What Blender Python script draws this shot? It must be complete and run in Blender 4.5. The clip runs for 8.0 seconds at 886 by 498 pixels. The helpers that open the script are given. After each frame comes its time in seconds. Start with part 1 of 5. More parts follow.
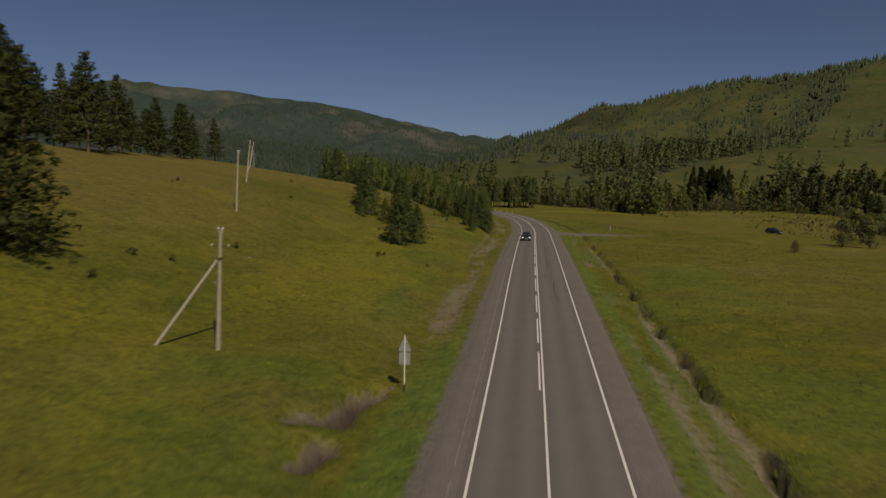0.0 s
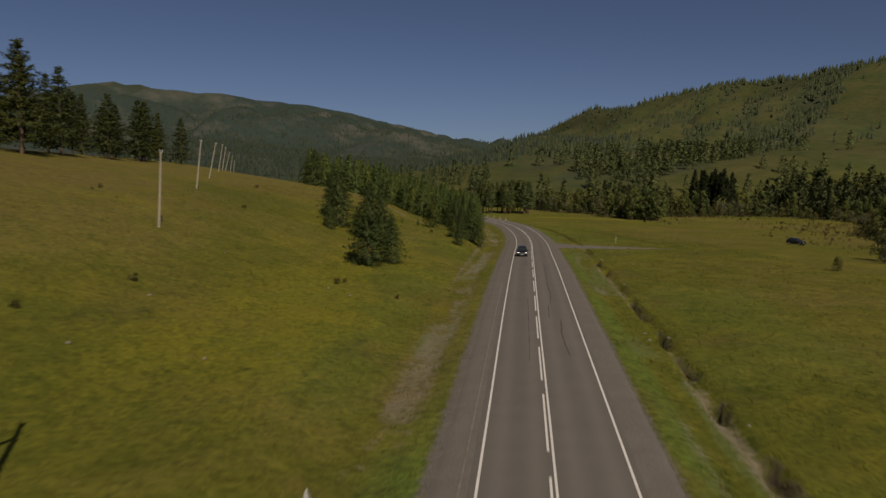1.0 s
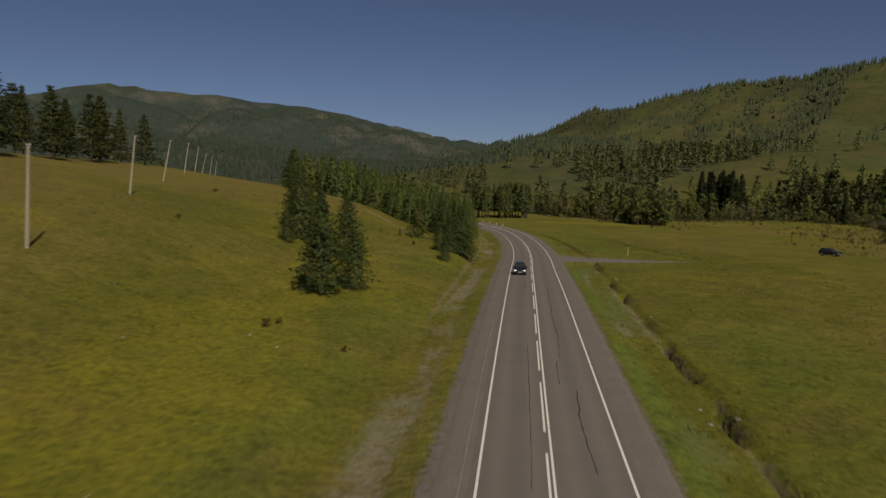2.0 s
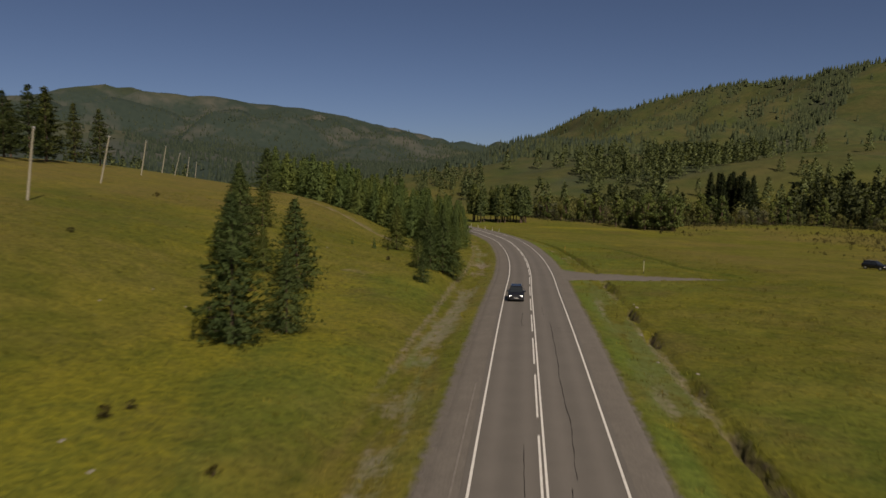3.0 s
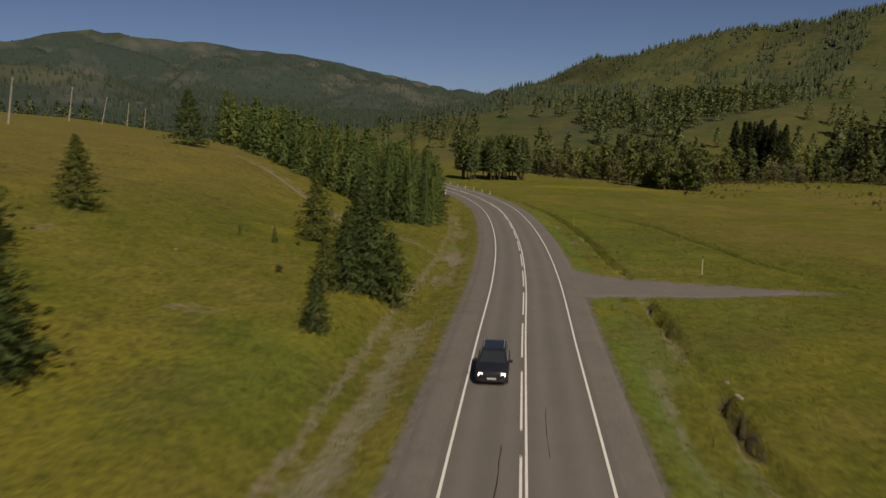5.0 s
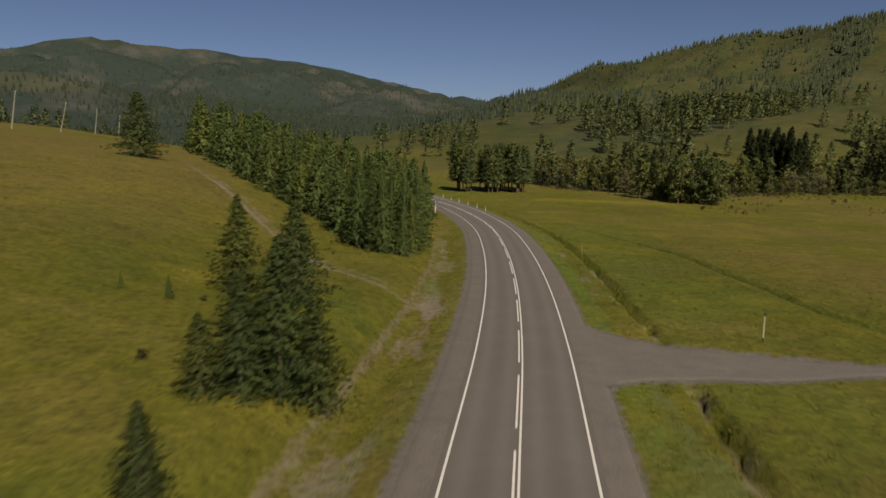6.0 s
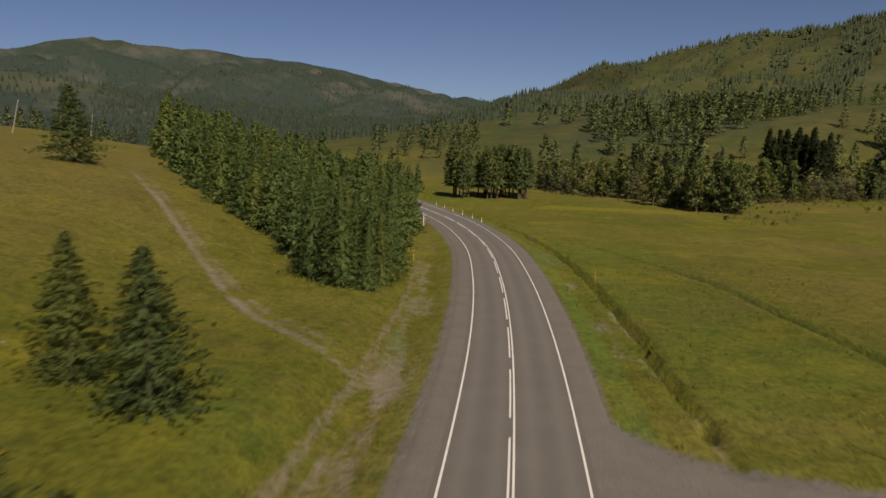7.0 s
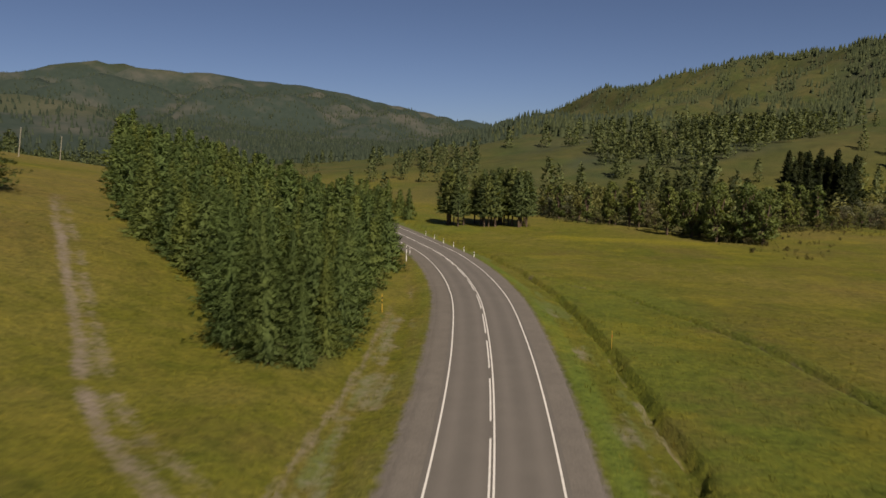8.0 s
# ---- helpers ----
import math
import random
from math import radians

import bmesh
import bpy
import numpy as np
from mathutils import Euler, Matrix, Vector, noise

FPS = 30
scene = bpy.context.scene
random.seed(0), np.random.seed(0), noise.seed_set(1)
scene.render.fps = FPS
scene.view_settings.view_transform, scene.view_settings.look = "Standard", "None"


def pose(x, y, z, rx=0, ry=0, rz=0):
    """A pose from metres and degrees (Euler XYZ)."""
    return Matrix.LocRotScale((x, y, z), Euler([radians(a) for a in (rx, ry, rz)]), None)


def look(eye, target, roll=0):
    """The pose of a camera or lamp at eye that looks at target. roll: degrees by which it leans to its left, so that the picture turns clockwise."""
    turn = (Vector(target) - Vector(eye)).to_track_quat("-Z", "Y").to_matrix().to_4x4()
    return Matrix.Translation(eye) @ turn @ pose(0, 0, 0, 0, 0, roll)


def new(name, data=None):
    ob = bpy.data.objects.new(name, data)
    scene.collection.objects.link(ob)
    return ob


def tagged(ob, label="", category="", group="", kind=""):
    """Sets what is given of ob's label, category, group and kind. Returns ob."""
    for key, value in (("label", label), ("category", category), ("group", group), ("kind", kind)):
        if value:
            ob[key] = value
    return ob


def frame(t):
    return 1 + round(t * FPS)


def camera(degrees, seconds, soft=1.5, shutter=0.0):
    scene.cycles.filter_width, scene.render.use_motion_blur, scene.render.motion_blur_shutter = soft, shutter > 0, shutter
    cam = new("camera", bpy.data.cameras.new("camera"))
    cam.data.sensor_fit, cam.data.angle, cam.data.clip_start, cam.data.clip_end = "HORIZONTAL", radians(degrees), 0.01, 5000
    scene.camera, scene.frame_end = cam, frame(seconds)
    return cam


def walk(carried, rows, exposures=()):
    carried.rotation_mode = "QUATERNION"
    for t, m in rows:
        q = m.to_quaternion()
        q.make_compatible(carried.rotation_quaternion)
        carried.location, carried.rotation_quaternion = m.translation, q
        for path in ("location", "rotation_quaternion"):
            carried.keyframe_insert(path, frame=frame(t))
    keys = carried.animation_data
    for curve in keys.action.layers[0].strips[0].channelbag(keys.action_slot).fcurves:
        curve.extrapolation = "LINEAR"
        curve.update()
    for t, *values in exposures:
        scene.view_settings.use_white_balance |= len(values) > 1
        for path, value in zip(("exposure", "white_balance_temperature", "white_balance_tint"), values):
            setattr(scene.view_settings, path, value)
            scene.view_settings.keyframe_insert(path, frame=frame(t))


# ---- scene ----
# Camera: a drone about 13 m above the road. Rows: t, x, y, z, yaw, pitch, roll.
cam = camera(62.5, 8.0, soft=1.5, shutter=0.55)
ROWS = [
    (0, 0.771, -1.503, 12.986, 0.517, -6.119, 0.878),
    (0.5, 1.517, 8.783, 13.142, 0.182, -6.003, 0.860),
    (1, 2.457, 19.216, 13.218, 0.008, -5.861, 0.844),
    (1.5, 3.550, 29.773, 13.242, -0.077, -5.780, 0.830),
    (3, 7.408, 61.949, 13.226, -0.186, -5.565, 0.799),
    (3.5, 8.798, 72.764, 13.241, -0.225, -5.541, 0.792),
    (4, 10.207, 83.585, 13.279, -0.262, -5.485, 0.787),
    (4.3, 11.055, 90.070, 13.313, -0.279, -5.475, 0.785),
    (4.4, 11.338, 92.230, 13.326, -0.284, -5.993, 0.784),
    (4.5, 11.621, 94.388, 13.341, -0.287, -7.093, 0.783),
    (4.6, 11.904, 96.544, 13.356, -0.289, -8.243, 0.783),
    (4.7, 12.186, 98.699, 13.371, -0.290, -9.063, 0.783),
    (4.95, 12.891, 104.076, 13.414, -0.286, -9.493, 0.782),
    (5.4, 14.156, 113.712, 13.497, -0.255, -9.343, 0.782),
    (5.8, 15.275, 122.221, 13.572, -0.197, -9.031, 0.784),
    (6, 15.834, 126.452, 13.608, -0.156, -8.931, 0.785),
    (6.5, 17.230, 136.946, 13.679, -0.025, -8.932, 0.789),
    (7, 18.635, 147.305, 13.708, 0.139, -8.880, 0.794),
    (7.25, 19.345, 152.426, 13.697, 0.224, -8.480, 0.798),
    (7.5, 20.063, 157.503, 13.665, 0.306, -8.084, 0.802),
    (7.75, 20.791, 162.535, 13.608, 0.377, -7.548, 0.807),
    (8, 21.532, 167.519, 13.520, 0.431, -7.111, 0.812),
]


def eye_pose(x, y, z, yaw, pitch, roll):
    return Matrix.Translation((x, y, z)) @ pose(0, 0, 0, 0, 0, yaw) @ pose(0, 0, 0, 90 + pitch) @ pose(0, 0, 0, 0, 0, roll)


walk(cam, [(t, eye_pose(*row)) for t, *row in ROWS],
     [(t, stops, 6880, 17) for t, stops in ((0.0, 0.1), (1.5, 0.15), (3.5, 0.4), (4.5, 0.4), (6.5, 0.6), (8.0, 0.75))])

# ---- sky and sun: late-summer sun behind the camera's right shoulder ----
SUN_DIR = Vector((0.37, -0.93, 0.0)).normalized()
SUN_ELEV = radians(46)
world = bpy.data.worlds.new("sky")
scene.world = world
world.use_nodes = True
wn = world.node_tree.nodes
sky = wn.new("ShaderNodeTexSky")
sky.sky_type = "NISHITA"
sky.sun_disc = False
sky.sun_elevation = SUN_ELEV
sky.sun_rotation = math.atan2(SUN_DIR.x, SUN_DIR.y)
sky.altitude = 1200
sky.air_density, sky.dust_density, sky.ozone_density = 0.55, 1.8, 2.9
wn["Background"].inputs["Strength"].default_value = 0.040
world.node_tree.links.new(sky.outputs["Color"], wn["Background"].inputs["Color"])
sun_data = bpy.data.lights.new("sun", "SUN")
sun_data.energy = 3.0
sun_data.angle = radians(0.5)
sun_data.color = (1.0, 0.91, 0.73)
sun = new("sun", sun_data)
sun.matrix_world = look((0, 0, 300), Vector((0, 0, 300)) - (SUN_DIR * math.cos(SUN_ELEV) + Vector((0, 0, math.sin(SUN_ELEV)))))

# ---- the lie of the land, as functions of x (right) and y (ahead) ----
def smooth(a, b, v):
    s = np.clip((np.asarray(v, float) - a) / (b - a), 0, 1)
    return s * s * (3 - 2 * s)


def curve(v, xs, ys):
    """A smooth curve through knots (cubic Hermite with averaged slopes)."""
    v, xs, ys = np.asarray(v, float), np.asarray(xs, float), np.asarray(ys, float)
    slope = np.gradient(ys, xs)
    i = np.clip(np.searchsorted(xs, v) - 1, 0, len(xs) - 2)
    h = xs[i + 1] - xs[i]
    s = np.clip((v - xs[i]) / h, 0, 1)
    a = ys[i] * (1 + 2 * s) * (1 - s) ** 2 + h * slope[i] * s * (1 - s) ** 2
    b = ys[i + 1] * s * s * (3 - 2 * s) + h * slope[i + 1] * s * s * (s - 1)
    out = a + b
    out = out + np.where(v < xs[0], (v - xs[0]) * slope[0], 0) + np.where(v > xs[-1], (v - xs[-1]) * slope[-1], 0)
    return out


def hash2(ix, iy, seed):
    n = (ix.astype(np.int64) * 374761393 + iy.astype(np.int64) * 668265263 + seed * 974711) & 0xFFFFFFFF
    n = ((n ^ (n >> 13)) * 1274126177) & 0xFFFFFFFF
    return ((n ^ (n >> 16)) & 0xFFFF) / 65535.0


def vnoise(x, y, seed=0):
    """Value noise, 0 to 1, one cell a metre."""
    x, y = np.asarray(x, float), np.asarray(y, float)
    ix, iy = np.floor(x), np.floor(y)
    fx, fy = x - ix, y - iy
    fx, fy = fx * fx * (3 - 2 * fx), fy * fy * (3 - 2 * fy)
    a, b = hash2(ix, iy, seed), hash2(ix + 1, iy, seed)
    c, d = hash2(ix, iy + 1, seed), hash2(ix + 1, iy + 1, seed)
    return (a * (1 - fx) + b * fx) * (1 - fy) + (c * (1 - fx) + d * fx) * fy


def fbm(x, y, size, seed=0, octaves=4):
    """Layered noise about 0, roughly -0.5 to 0.5."""
    out, amp, total = 0.0, 1.0, 0.0
    for k in range(octaves):
        f = 2.0**k / size
        out = out + amp * (vnoise(x * f + 17.3 * k, y * f - 9.1 * k, seed + k) - 0.5)
        total, amp = total + amp, amp * 0.5
    return out / total


ROAD_Y = [-500, 26, 54, 88, 122, 152, 179, 205, 233, 257, 281, 298, 322, 340, 357, 378, 420, 500]
ROAD_X = [-58, 4.9, 8.0, 11.7, 15.5, 18.9, 22.0, 24.2, 25.4, 25.3, 23.1, 20.3, 14.2, 9.2, 4.3, -2.2, -18, -56]


def road_x(y):
    return curve(y, ROAD_Y, ROAD_X)


def road_z(y):
    return curve(y, [-500, -100, 60, 100, 125, 155, 170, 200, 235, 300, 370, 500], [0.1, 0.1, 0.1, 0.03, -0.25, -1.1, -1.55, -2.3, -2.9, -3.8, -4.3, -4.6])


def lateral(x, y):
    """Distance from the road's centre line, to the right."""
    dx = (road_x(y + 0.5) - road_x(y - 0.5))
    return (x - road_x(y)) / np.sqrt(1 + dx * dx)


def plain_z(x, y):
    base = np.interp(y, [-500, 110, 150, 190, 220, 260, 320, 420, 900, 4500], [-0.8, -0.8, -1.3, -2.2, -3.2, -4.4, -5.2, -5.2, 4, 30])
    return base - 0.9 * smooth(50, 130, x) * smooth(40, 160, y) + 0.35 * fbm(x, y, 22, 5)


def left_z(u, y):
    """Height of the meadow slope above the road, u metres to the left of it."""
    rise = curve(u, [4, 6.3, 8.4, 11, 14, 22, 30, 42, 59, 76, 94, 110, 160, 260, 420], [-0.13, -0.18, -0.5, -0.25, 0.55, 1.4, 3.1, 7.0, 10.9, 13.6, 16.2, 18.6, 20.3, 15, 6])
    rise = rise + 1.9 * np.exp(-(((y - 172) / 26) ** 2)) * smooth(9, 13.5, u) * smooth(60, 25, u)
    lift = 1 + 0.28 * smooth(170, 90, y) * smooth(60, 110, u)
    fade = 1 - 0.65 * smooth(430, 600, y) * smooth(40, 90, u)
    return np.where(u > 14, rise * lift * fade, rise)


# Ridges: crest points (x, y, z) and the reach of their slopes.
def crest(points):
    return np.array(points, float)


def ridge_z(x, y, pts, reach, power):
    """Height of a ridge's slopes, and how near the crest (1) a place lies."""
    best, near = np.zeros(np.shape(x)), np.zeros(np.shape(x))
    far = np.broadcast_to(np.asarray(reach, float), len(pts))
    for a, b, ra, rb in zip(pts[:-1], pts[1:], far[:-1], far[1:]):
        ab = b[:2] - a[:2]
        s = np.clip(((x - a[0]) * ab[0] + (y - a[1]) * ab[1]) / (ab @ ab), 0, 1)
        q = np.hypot(x - a[0] - s * ab[0], y - a[1] - s * ab[1])
        h = a[2] + s * (b[2] - a[2]) - 15
        f = np.clip(1 - q / (ra + s * (rb - ra)), 0, 1)
        near = np.maximum(near, f)
        best = np.maximum(best, h * f**power)
    return best, near


RIGHT_RIDGE = crest([(1184, 1219, 251), (989, 1320, 252), (825, 1428, 242), (798, 1556, 241), (753, 1689, 237), (690, 1823, 247), (596, 2064, 232), (541, 2286, 214), (506, 2549, 241), (383, 2772, 182), (212, 3192, 96)])
RIGHT_RIDGE[:9, 2] += 8
LEFT_RIDGE = crest([(-2078, 2284, 127), (-1836, 2622, 207), (-1615, 2889, 284), (-1520, 2943, 318), (-1410, 3000, 372), (-1340, 3035, 384), (-1276, 3064, 366), (-1144, 3119, 346), (-896, 3174, 324), (-710, 3323, 317), (-436, 3370, 276), (-264, 3488, 246), (3, 3598, 192), (237, 3791, 122)])
SPUR = crest([(-945, 1230, 110), (-715, 1387, 129), (-647, 1477, 119), (-590, 1664, 99), (-524, 1896, 81), (-384, 2034, 69)])


def spurs(x, y):
    """Ribs that run down towards the valley, about -0.5 to 0.5."""
    across, along = 0.85 * y - 0.52 * x, 0.52 * y + 0.85 * x
    r = vnoise(across / 190.0 + 0.6 * vnoise(along / 300.0, across / 300.0, 7), along / 900.0, 19)
    return 0.6 - 2.0 * np.abs(r - 0.5) + 0.4 * fbm(across / 1.0, along / 2.5, 80, 23, 3)


def rib_across(x, y):
    """The right hill's ribs run straight down to the valley; this is the way across them, in metres."""
    return 0.82 * x - 0.57 * y + 46 * fbm(x, y, 260, 51, 3)


def ribs(x, y):
    """Height of the right hill's ribs, -0.5 to 0.5."""
    a = rib_across(x, y)
    h = np.interp(a, [-800, -690, -600, -520, -455, -390, -325, -285, -225, -140, -40, 60], [0.2, -0.3, 0.3, -0.2, -0.45, 0.3, -0.25, 0.2, -0.5, 0.45, 0.1, -0.4])
    return h + 0.35 * fbm(x, y, 70, 25, 3)


def belts(x, y):
    """How close the conifers stand on the right hill: belts in the hollows, open grass on the ribs."""
    a = rib_across(x, y) + 55 * fbm(x, y, 55, 27, 3)
    d = np.interp(a, [-900, -760, -650, -560, -520, -470, -455, -440, -425, -345, -330, -305, -290, -262, -245, -182, -164, -60, -20, 40],
                  [0.12, 0.2, 0.08, 0.1, 0.4, 0.12, 0.6, 0.6, 0.04, 0.03, 0.45, 0.5, 0.06, 0.1, 0.9, 0.9, 0.02, 0.02, 0.02, 0.02])
    return d * smooth(-0.32, -0.08, fbm(x, y, 90, 53, 3)) * smooth(0, 60, x - 40)


RIGHT_REACH, RIGHT_POWER = [1450, 1450, 1200, 980, 820, 700, 580, 560, 560, 480, 400], 1.35
LEFT_REACH = [2100] * 9 + [2000, 1750, 1300, 850, 400]


def hills_z(x, y):
    far = fbm(x, y, 420, 31) + 0.6 * fbm(x, y, 130, 41)
    out = 0.0
    for pts, reach, power in ((RIGHT_RIDGE, RIGHT_REACH, RIGHT_POWER), (LEFT_RIDGE, LEFT_REACH, 1.5), (SPUR, 620, 1.3)):
        z, near = ridge_z(x, y, pts, reach, power)
        z = z * (1 - 0.9 * np.clip(far + 0.25, 0, 0.6) * smooth(0.99, 0.86, near))
        if pts is RIGHT_RIDGE:
            z = z * smooth(430, 640, y + 0.35 * (x - 100)) * smooth(-200, 150, x)
            z = z + 120 * np.clip(near * (1 - near), 0, 0.25) * ribs(x, y) * smooth(0.04, 0.2, near) * np.clip(z / 110, 0, 1)
        if pts is LEFT_RIDGE:
            top = z * np.clip(near, 0.1, 1) ** -0.55
            z = z + 800 * np.clip(z / 230, 0, 1) ** 1.5 * np.clip(near * (1 - near), 0, 0.25) * (spurs(0.55 * y - 0.2 * x, 0.5 * x) - 0.15) * smooth(0.15, 0.4, near) * smooth(0.97, 0.88, near)
            z = z + 230 * (0.13 - np.abs(fbm(x, 0.6 * y, 420, 47, 3))) * smooth(40, 140, z) * smooth(0.99, 0.9, near)
            z = z + 60 * fbm(x, y, 210, 45, 3) * smooth(40, 120, z) * smooth(0.99, 0.9, near)
            z = np.minimum(z, top) + (30 * fbm(x, y, 120, 49, 4) * smooth(-300, -1000, x) + 16 * fbm(x, y, 170, 50, 3)) * smooth(0.93, 0.985, near)
        out = np.maximum(out, z)
    return out


def furrow_x(y):
    """The old ditch that runs over the plain to the right."""
    return curve(y, [170, 192, 207, 231, 247, 265, 281, 290], [58, 52, 51.7, 51.5, 49, 44, 35.5, 31])


TRACK_X = [-60, -28, -13, -6.8, 0, 6, 11]
TRACK_Y = [321, 260, 234, 223, 211, 202, 197]


def track_side(x, y):
    """Metres across the dirt track on the slope, below 0 on its downhill side."""
    return (y - curve(x, TRACK_X, TRACK_Y)) * 0.55 + 0.5 * fbm(x, y, 7, 33, 2)


def track_off(x, y):
    """Distance from the middle of the dirt track."""
    return np.abs(track_side(x, y)) + 50 * (smooth(11, 14, x) + smooth(-60, -75, x))


def side_road(x, y):
    """Over 0 within the gravel turning to the right."""
    d = x - road_x(y)
    half = 3.1 + 11.0 * np.exp(-np.clip(d - 4, 0, None) / 4.0) * (y > 175.5) + 4.0 * np.exp(-np.clip(d - 4, 0, None) / 3.0) * (y <= 175.5)
    return np.where(d > 2.5, half - np.abs(y - 175.5 + 0.05 * d) - 0.22 * np.clip(d - 16, 0, None), -1.0) + 0.5 * fbm(x, y, 1.6, 71)


def ground_z(x, y):
    x, y = np.asarray(x, float), np.asarray(y, float)
    d = lateral(x, y)
    zr = road_z(y)
    flat = zr - 0.05 - 0.02 * np.abs(d)
    left = zr + left_z(np.clip(-d, 4, 420), y)
    left = left - 0.12 * smooth(2.4, 0.6, track_off(x, y))
    right = plain_z(x, y)
    bank = smooth(5.6, 9.3, d)
    right = flat * (1 - bank) + right * bank
    # the eroded ditch beside the road and the old furrow on the plain
    wander = 10.6 + 0.9 * fbm(y, 0 * y, 14, 3)
    cut = 0.3 + 0.7 * smooth(0.4, 0.65, vnoise(y / 3.0, 0 * y, 8))
    cut = np.maximum(cut, 0.85 * smooth(180, 195, y))
    right = right - 1.0 * cut * smooth(0.65, 0.35, np.abs(d - wander - 0.9 * fbm(x, y, 2.2, 4))) * smooth(7.8, 9, d)
    right = right - 0.75 * smooth(0.75, 0.2, np.abs(x - furrow_x(y) - 0.8 * fbm(x, y, 6, 9))) * smooth(165, 180, y) * smooth(290, 280, y)
    side = smooth(-1.5, 0.3, side_road(x, y)) * smooth(30, 14, d)
    right = right * (1 - side) + (zr - 0.12 - 0.012 * np.clip(d, 0, 30)) * side
    z = np.where(d < 0, left, right)
    z = np.where(np.abs(d) < 5.2, flat, z)
    rough = smooth(5.5, 12, np.abs(d))
    z = z + rough * (0.16 * fbm(x, y, 3.0, 11) + 0.5 * fbm(x, y, 17, 13) * smooth(10, 25, np.abs(d)))
    z = z - 0.75 * smooth(0.75, 0.35, gully_off(x, y)) - 0.2 * smooth(1.3, 0.7, gully_off(x, y))
    return z + hills_z(x, y)



def gully_off(x, y):
    """Distance from the washed-out gully beside the near sign."""
    best = np.full(np.shape(x), 99.0)
    pits = ((-5.7, 30.0, -5.2, 32.4), (-6.9, 34.8, -5.3, 36.3), (-5.2, 35.6, -4.6, 39.4), (-4.6, 39.4, -3.2, 41.7))
    for ax, ay, bx, by in pits:
        s = np.clip(((x - ax) * (bx - ax) + (y - ay) * (by - ay)) / ((bx - ax) ** 2 + (by - ay) ** 2), 0, 1)
        best = np.minimum(best, np.hypot(x - ax - s * (bx - ax), y - ay - s * (by - ay)))
    return best + 1.3 * fbm(x, y, 1.6, 21, 3)


# ---- materials ----
def material(name, rough=0.8, metal=0.0, spec=0.3):
    m = bpy.data.materials.new(name)
    m.use_nodes = True
    b = m.node_tree.nodes["Principled BSDF"]
    b.inputs["Roughness"].default_value = rough
    b.inputs["Metallic"].default_value = metal
    b.inputs["Specular IOR Level"].default_value = spec
    return m, m.node_tree.nodes, m.node_tree.links, b


def node(nodes, kind, **values):
    n = nodes.new(kind)
    for key, value in values.items():
        n.inputs[key.replace("_", " ")].default_value = value
    return n


def noise_tex(nodes, links, vec, scale, detail=4.0, rough=0.6):
    n = node(nodes, "ShaderNodeTexNoise", Scale=scale, Detail=detail, Roughness=rough)
    links.new(vec, n.inputs["Vector"])
    return n.outputs["Fac"]


def ramp(nodes, links, fac, stops):
    r = nodes.new("ShaderNodeValToRGB")
    els = r.color_ramp.elements
    while len(els) < len(stops):
        els.new(0.5)
    for e, (p, c) in zip(els, stops):
        e.position, e.color = p, (*c, 1)
    links.new(fac, r.inputs["Fac"])
    return r.outputs["Color"]


def mix(nodes, links, fac, a, b, mode="MIX"):
    m = nodes.new("ShaderNodeMix")
    m.data_type, m.blend_type = "RGBA", mode
    for sock, v in ((m.inputs["Factor"], fac), (m.inputs["A"], a), (m.inputs["B"], b)):
        if isinstance(v, bpy.types.NodeSocket):
            links.new(v, sock)
        elif isinstance(v, tuple):
            sock.default_value = (*v, 1)
        else:
            sock.default_value = v
    return m.outputs["Result"]


def maths(nodes, links, op, a, b=0.0, clamp=False):
    m = nodes.new("ShaderNodeMath")
    m.operation, m.use_clamp = op, clamp
    for sock, v in zip(m.inputs, (a, b)):
        if isinstance(v, bpy.types.NodeSocket):
            links.new(v, sock)
        else:
            sock.default_value = v
    return m.outputs[0]


def place_vec(nodes):
    """Position in the world, in metres."""
    return nodes.new("ShaderNodeNewGeometry").outputs["Position"]


def bump(nodes, links, b, height, strength, distance):
    n = node(nodes, "ShaderNodeBump", Strength=strength, Distance=distance)
    links.new(height, n.inputs["Height"])
    links.new(n.outputs["Normal"], b.inputs["Normal"])


